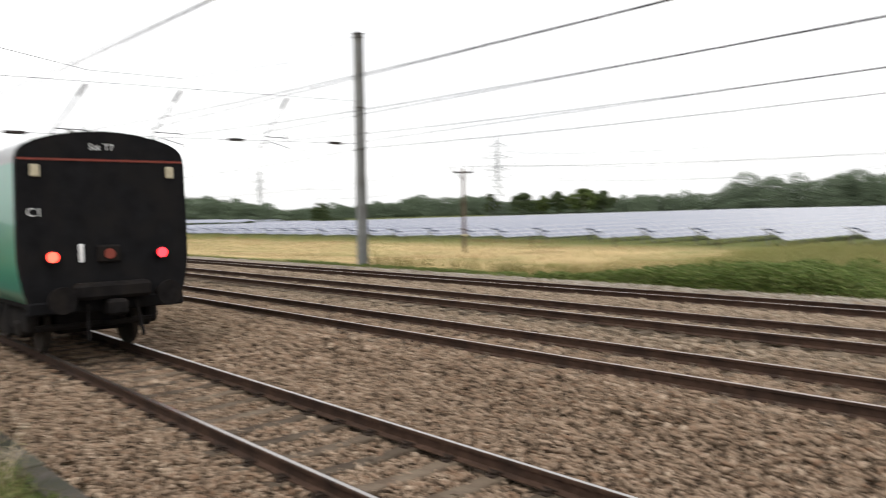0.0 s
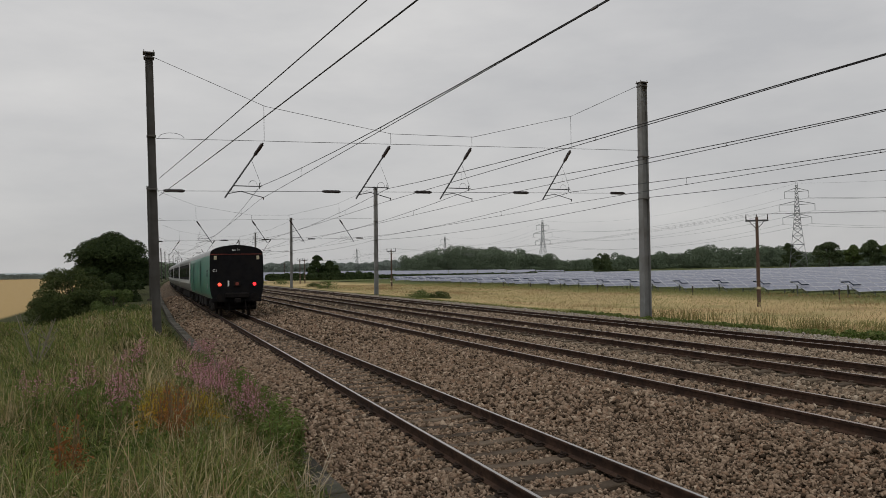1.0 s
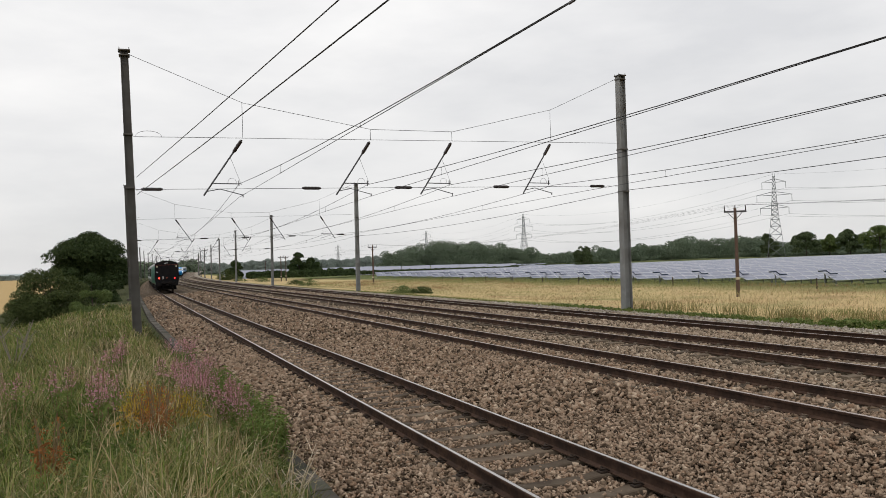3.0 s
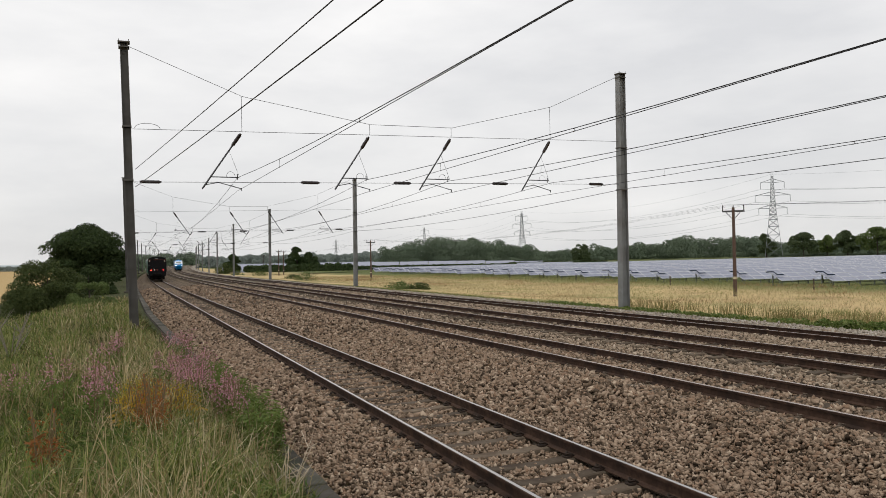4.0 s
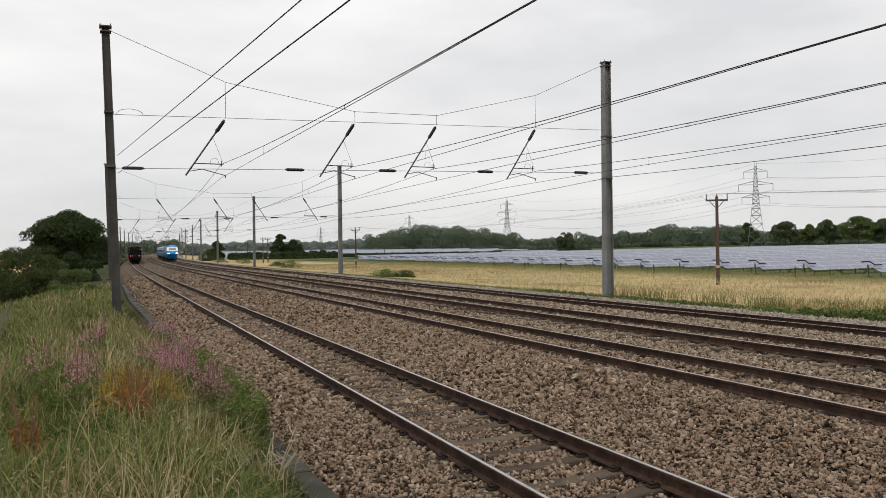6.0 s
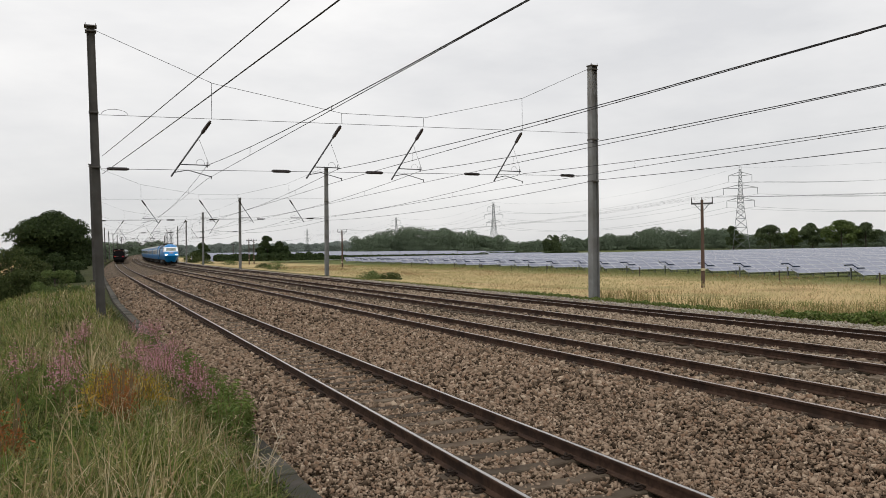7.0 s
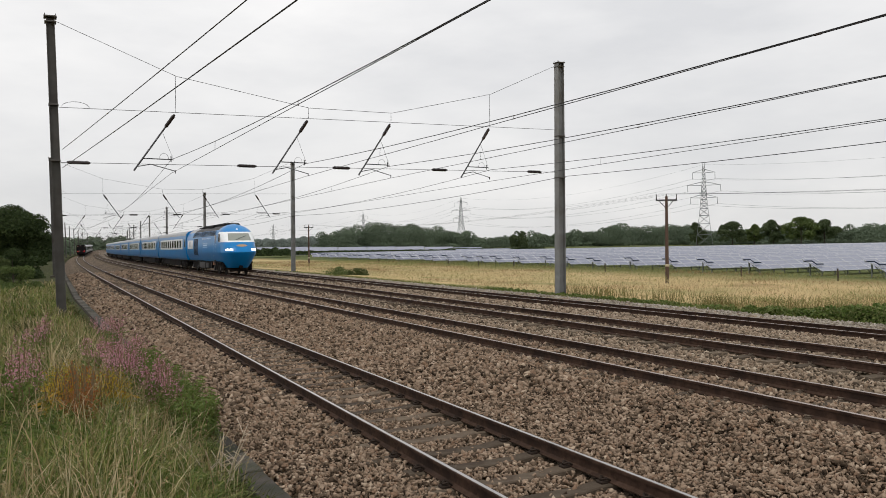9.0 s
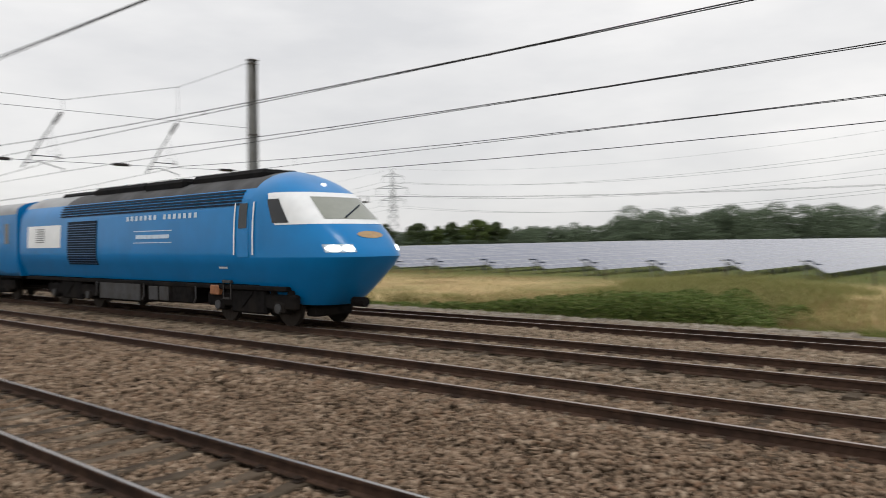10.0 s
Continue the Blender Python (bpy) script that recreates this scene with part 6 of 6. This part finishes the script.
def solar_row(length, near, modules):
    """A long table of panels along +x, low edge at the origin facing -y."""
    rise_y, rise_z = 2.15, 1.05
    t = thing("solar_table", pose(0, 0, 0), "long tilted table of blue-grey solar panels on posts", "solar panels", "rows of solar tables")
    slope = Vector((0, rise_y, rise_z))
    up = Vector((0, -rise_z, rise_y)).normalized()
    def module(x0, x1, a, b, th=0.035):
        pts = [Vector((x0, 0, 0)) + slope * a, Vector((x1, 0, 0)) + slope * a, Vector((x1, 0, 0)) + slope * b, Vector((x0, 0, 0)) + slope * b]
        return pts + [p - up * th for p in pts]
    FS = [(0, 8, 9, 1), (1, 9, 10, 2), (2, 10, 11, 3), (3, 11, 8, 0), (8, 11, 10, 9)[::-1], (7, 6, 5, 4), (0, 4, 5, 1), (1, 5, 6, 2), (2, 6, 7, 3), (3, 7, 4, 0)]
    IS = [1, 1, 1, 1, 0, 1, 1, 1, 1, 1]
    def framed(x0, x1, a, b):
        """A module with an aluminium rim round its glass."""
        e, g = 0.035, 0.015
        return module(x0, x1, a, b) + module(x0 + e, x1 - e, a + g, b - g)[:4]
    base = mesh_of("panel", framed(0.012, 1.64, 0.0, 0.331), FS, [M_PANEL, M_FRAME], False, IS)
    for i in range(near):
        for a in (0.0, 0.333, 0.667):
            o = part("panel", base, None, t)
            o.matrix_basis = Matrix.Translation(Vector((i * 1.65, 0, 0)) + slope * a)
    V, F, I = [], [], []
    step = 1.65
    i = near
    while i * step < length:
        wide = 1 if i * step < 60 else 4
        for a, b in ((0.0, 0.332), (0.333, 0.665), (0.667, 1.0)):
            k = len(V)
            V += framed(i * step + 0.012, (i + wide) * step, a, b)
            F += [tuple(k + q for q in f) for f in FS]
            I += IS
        i += wide
    part("panel_run", mesh_of("panel_run", V, F, [M_PANEL, M_FRAME], False, I), None, t)
    bm = bm_new()
    for k in range(int(min(length, 60) / 3.3)):
        x = 0.6 + 3.3 * k
        box(bm, (x - 0.05, 0.45, -1.4), (x + 0.05, 0.55, 0.16))
        box(bm, (x - 0.05, 1.65, -1.4), (x + 0.05, 1.75, 0.76))
        rod(bm, (x, 0.5, -0.5), (x, 1.7, 0.72), 0.035, 4)
    tagged(part("post_run", bm, M_POST, t), kind="stuff")
    bm = bm_new()
    box(bm, (-0.02, 0.2, -0.02), (length, 0.3, 0.06))
    box(bm, (-0.02, 1.8, 0.76), (length, 1.9, 0.84))
    part("purlin", bm, M_POST, t)
    bm = bm_new()
    box(bm, (-0.62, 1.25, 0.80), (0.35, 1.32, 0.90), 0.01)
    box(bm, (0.2, 0.75, 0.52), (1.1, 0.82, 0.62), 0.01)
    rod(bm, (0.28, 1.28, 0.85), (0.28, 0.78, 0.57), 0.05, 5)
    part("cable_bracket", bm, M_SLAT, t, "dark cable bracket on the table end")
    return t


def make_solar():
    proto = {}
    for i in range(-7, 33):
        y = 15.8 + 5.9 * i
        x = 58.5 + 0.6 * math.sin(i * 1.7) + max(0.0, y - 90) * 0.03
        near = 8 if -3 <= i <= 22 else 0
        m = Matrix.Translation((x + bend(y), y, -0.25 + 0.04 * math.sin(i * 2.3))) @ pose(0, 0, 0, 0, -0.143, 0)
        if near not in proto:
            proto[near] = solar_row(330, near, 0)
            proto[near].matrix_basis = m
        else:
            copy_thing(proto[near], m)
    # further field behind the hedge
    V, F = [], []
    for k in range(26):
        for j in range(12):
            if k > 26 * (12 - j) / 6:
                continue
            b0, b1 = radians(6.4 + 2.1 * j), radians(6.4 + 2.1 * (j + 1) - 0.05)
            d = 300 + 11 * k
            p = len(V)
            z = 0.4 + 0.08 * k
            V += [(d * math.sin(b0), d * math.cos(b0), z - 1), (d * math.sin(b1), d * math.cos(b1), z - 1), ((d + 4) * math.sin(b1), (d + 4) * math.cos(b1), z + 0.3), ((d + 4) * math.sin(b0), (d + 4) * math.cos(b0), z + 0.3)]
            F.append((p, p + 1, p + 2, p + 3))
    ob = new("far_solar_field", mesh_of("far_solar_field", V, F, M_PANEL))
    tagged(ob, "pale distant rows of solar panels behind the hedge", "solar panels", kind="stuff")


# ---- power lines ----
M_LATTICE = mat("pylon_steel", (0.21, 0.225, 0.23), 0.7, 0.2, 0.08, 0.5)


def pylon():
    t = thing("lattice_pylon", pose(0, 0, 0), "tall grey steel lattice pylon with three pairs of arms", "pylon", "pylons")
    H = 50.0
    wid = lambda z: 4.9 - 3.4 * z / 30.0 if z < 30 else 1.5 - 1.0 * (z - 30) / 20
    paths = []
    for sx in (-1, 1):
        for sy in (-1, 1):
            paths.append([(sx * wid(z), sy * wid(z), z) for z in (0, 13, 26, 38, H)])
    zs = [0, 7.5, 14, 19, 23, 26, 28.5, 31, 33.5, 36, 38.5, 41, 43.5, 46, 48]
    for a, b in zip(zs, zs[1:]):
        for u, v in (((-1, -1), (1, -1)), ((-1, 1), (1, 1)), ((-1, -1), (-1, 1)), ((1, -1), (1, 1))):
            paths.append([(u[0] * wid(a), u[1] * wid(a), a), (v[0] * wid(b), v[1] * wid(b), b)])
            paths.append([(v[0] * wid(a), v[1] * wid(a), a), (u[0] * wid(b), u[1] * wid(b), b)])
            paths.append([(u[0] * wid(b), u[1] * wid(b), b), (v[0] * wid(b), v[1] * wid(b), b)])
    part("tower", tube_mesh("tower", paths, 0.11, M_LATTICE, 3), None, t)
    for z, r in ((29.5, 7.6), (37.0, 9.4), (44.5, 6.4)):
        for sx in (-1, 1):
            tip = (0, sx * r, z + 0.2)
            w = wid(z)
            arm = [[(s * w, sx * w, z), tip] for s in (-1, 1)] + [[(s * w, sx * w, z + 2.0), tip] for s in (-1, 1)]
            part("cross_arm", tube_mesh("cross_arm", arm, 0.11, M_LATTICE, 3), None, t)
            bm = bm_new()
            rod(bm, tip, (0, sx * r, z - 3.6), 0.13, 6)
            part("insulator_string", bm, M_LATTICE, t)
    return t


def make_pylons():
    spots = [(342, 10), (350, 349), (361, 680), (384, 1009), (398, 1550), (380, -330)]
    p = pylon()
    for i, (x, y) in enumerate(spots):
        m = Matrix.Translation((x, y, -0.5)) @ pose(0, 0, 0, 0, 0, 45)
        if i:
            copy_thing(p, m)
        else:
            p.matrix_basis = m
    c, s = math.cos(radians(45)), math.sin(radians(45))
    for z, r in ((25.9, 7.6), (33.4, 9.4), (40.9, 6.4), (49.4, 0.0)):
        for sx in (-1, 1) if r else (1,):
            paths = []
            order = [spots[5], spots[0], spots[1], spots[2], spots[3], spots[4]]
            for (xa, ya), (xb, yb) in zip(order, order[1:]):
                paths.append([(xa + (xb - xa) * u - s * sx * r, ya + (yb - ya) * u + c * sx * r, z - 0.5 - 9.0 * 4 * u * (1 - u)) for u in lin(0, 1, 20)])
            ob = new("power_cable", tube_mesh("power_cable", paths, 0.06 if r else 0.04, M_LATTICE, 3))
            tagged(ob, "thin high-voltage cable hung between pylons", "power cable", "power cables")


def make_poles():
    wood = mat("creosoted_pole_wood", (0.085, 0.052, 0.038), 0.85, 0, 0.2, 4, stretch=(6, 6, 0.4))
    t = thing("power_pole", pose(0, 0, 0), "brown wooden power pole with a steel crossarm", "power pole", "wooden power poles")
    bm = bm_new()
    rod(bm, (0, 0, -0.8), (0, 0, 7.1), 0.16, 10, 0.11)
    part("pole", bm, wood, t)
    bm = bm_new()
    box(bm, (-0.85, -0.06, 6.72), (0.85, 0.06, 6.86), 0.01)
    rod(bm, (0, 0.08, 6.1), (0.55, 0.08, 6.72), 0.03, 5)
    rod(bm, (0, 0.08, 6.1), (-0.55, 0.08, 6.72), 0.03, 5)
    part("crossarm", bm, M_ARM, t)
    for x in (-0.8, 0.0, 0.8):
        bm = bm_new()
        rod(bm, (x, 0, 6.86), (x, 0, 7.3), 0.045, 8, 0.03)
        part("pin_insulator", bm, M_INS, t)
    bm = bm_new()
    box(bm, (-0.17, -0.17, 1.35), (0.17, -0.12, 1.55), 0.01)
    part("warning_plate", bm, M_CREAM, t)
    spots = [(49, -36), (45.2, 49.2), (40.7, 134), (40.4, 222), (42.9, 228), (52, 320)]
    for i, (x, y) in enumerate(spots):
        m = Matrix.Translation((x, y, -1.0)) @ pose(0, 0, 0, 0, 0, -35 if i else 0)
        if i:
            copy_thing(t, m)
        else:
            t.matrix_basis = m
    order = [spots[0], spots[1], spots[2], spots[3], spots[5]]
    for dx in (-0.65, 0.0, 0.65):
        paths = [[(xa + (xb - xa) * u + dx, ya + (yb - ya) * u, 6.3 - 1.3 * 4 * u * (1 - u)) for u in lin(0, 1, 14)] for (xa, ya), (xb, yb) in zip(order, order[1:])]
        ob = new("pole_wire", tube_mesh("pole_wire", paths, 0.006, M_WIRE, 3))
        tagged(ob, "thin wire strung between wooden poles", "power cable", "pole wires")
    f = thing("fence_post", pose(0, 0, 0), "short weathered wooden stake in the field grass", "fence post", "stakes before the solar field")
    bm = bm_new()
    box(bm, (-0.05, -0.05, -0.3), (0.05, 0.05, 1.15), 0.012)
    part("stake", bm, M_BARK, f)
    for i in range(14):
        m = Matrix.Translation((54.5, 12 + 9.5 * i, -1.0)) @ pose(0, 0, 0, random.uniform(-3, 3), random.uniform(-3, 3), 0)
        if i:
            copy_thing(f, m)
        else:
            f.matrix_basis = m


make_stones()
make_trees()
make_hills()
make_verge()
make_brambles()
make_flowers()
make_solar()
make_pylons()
make_poles()

make_trains()
make_tracks()
motions()
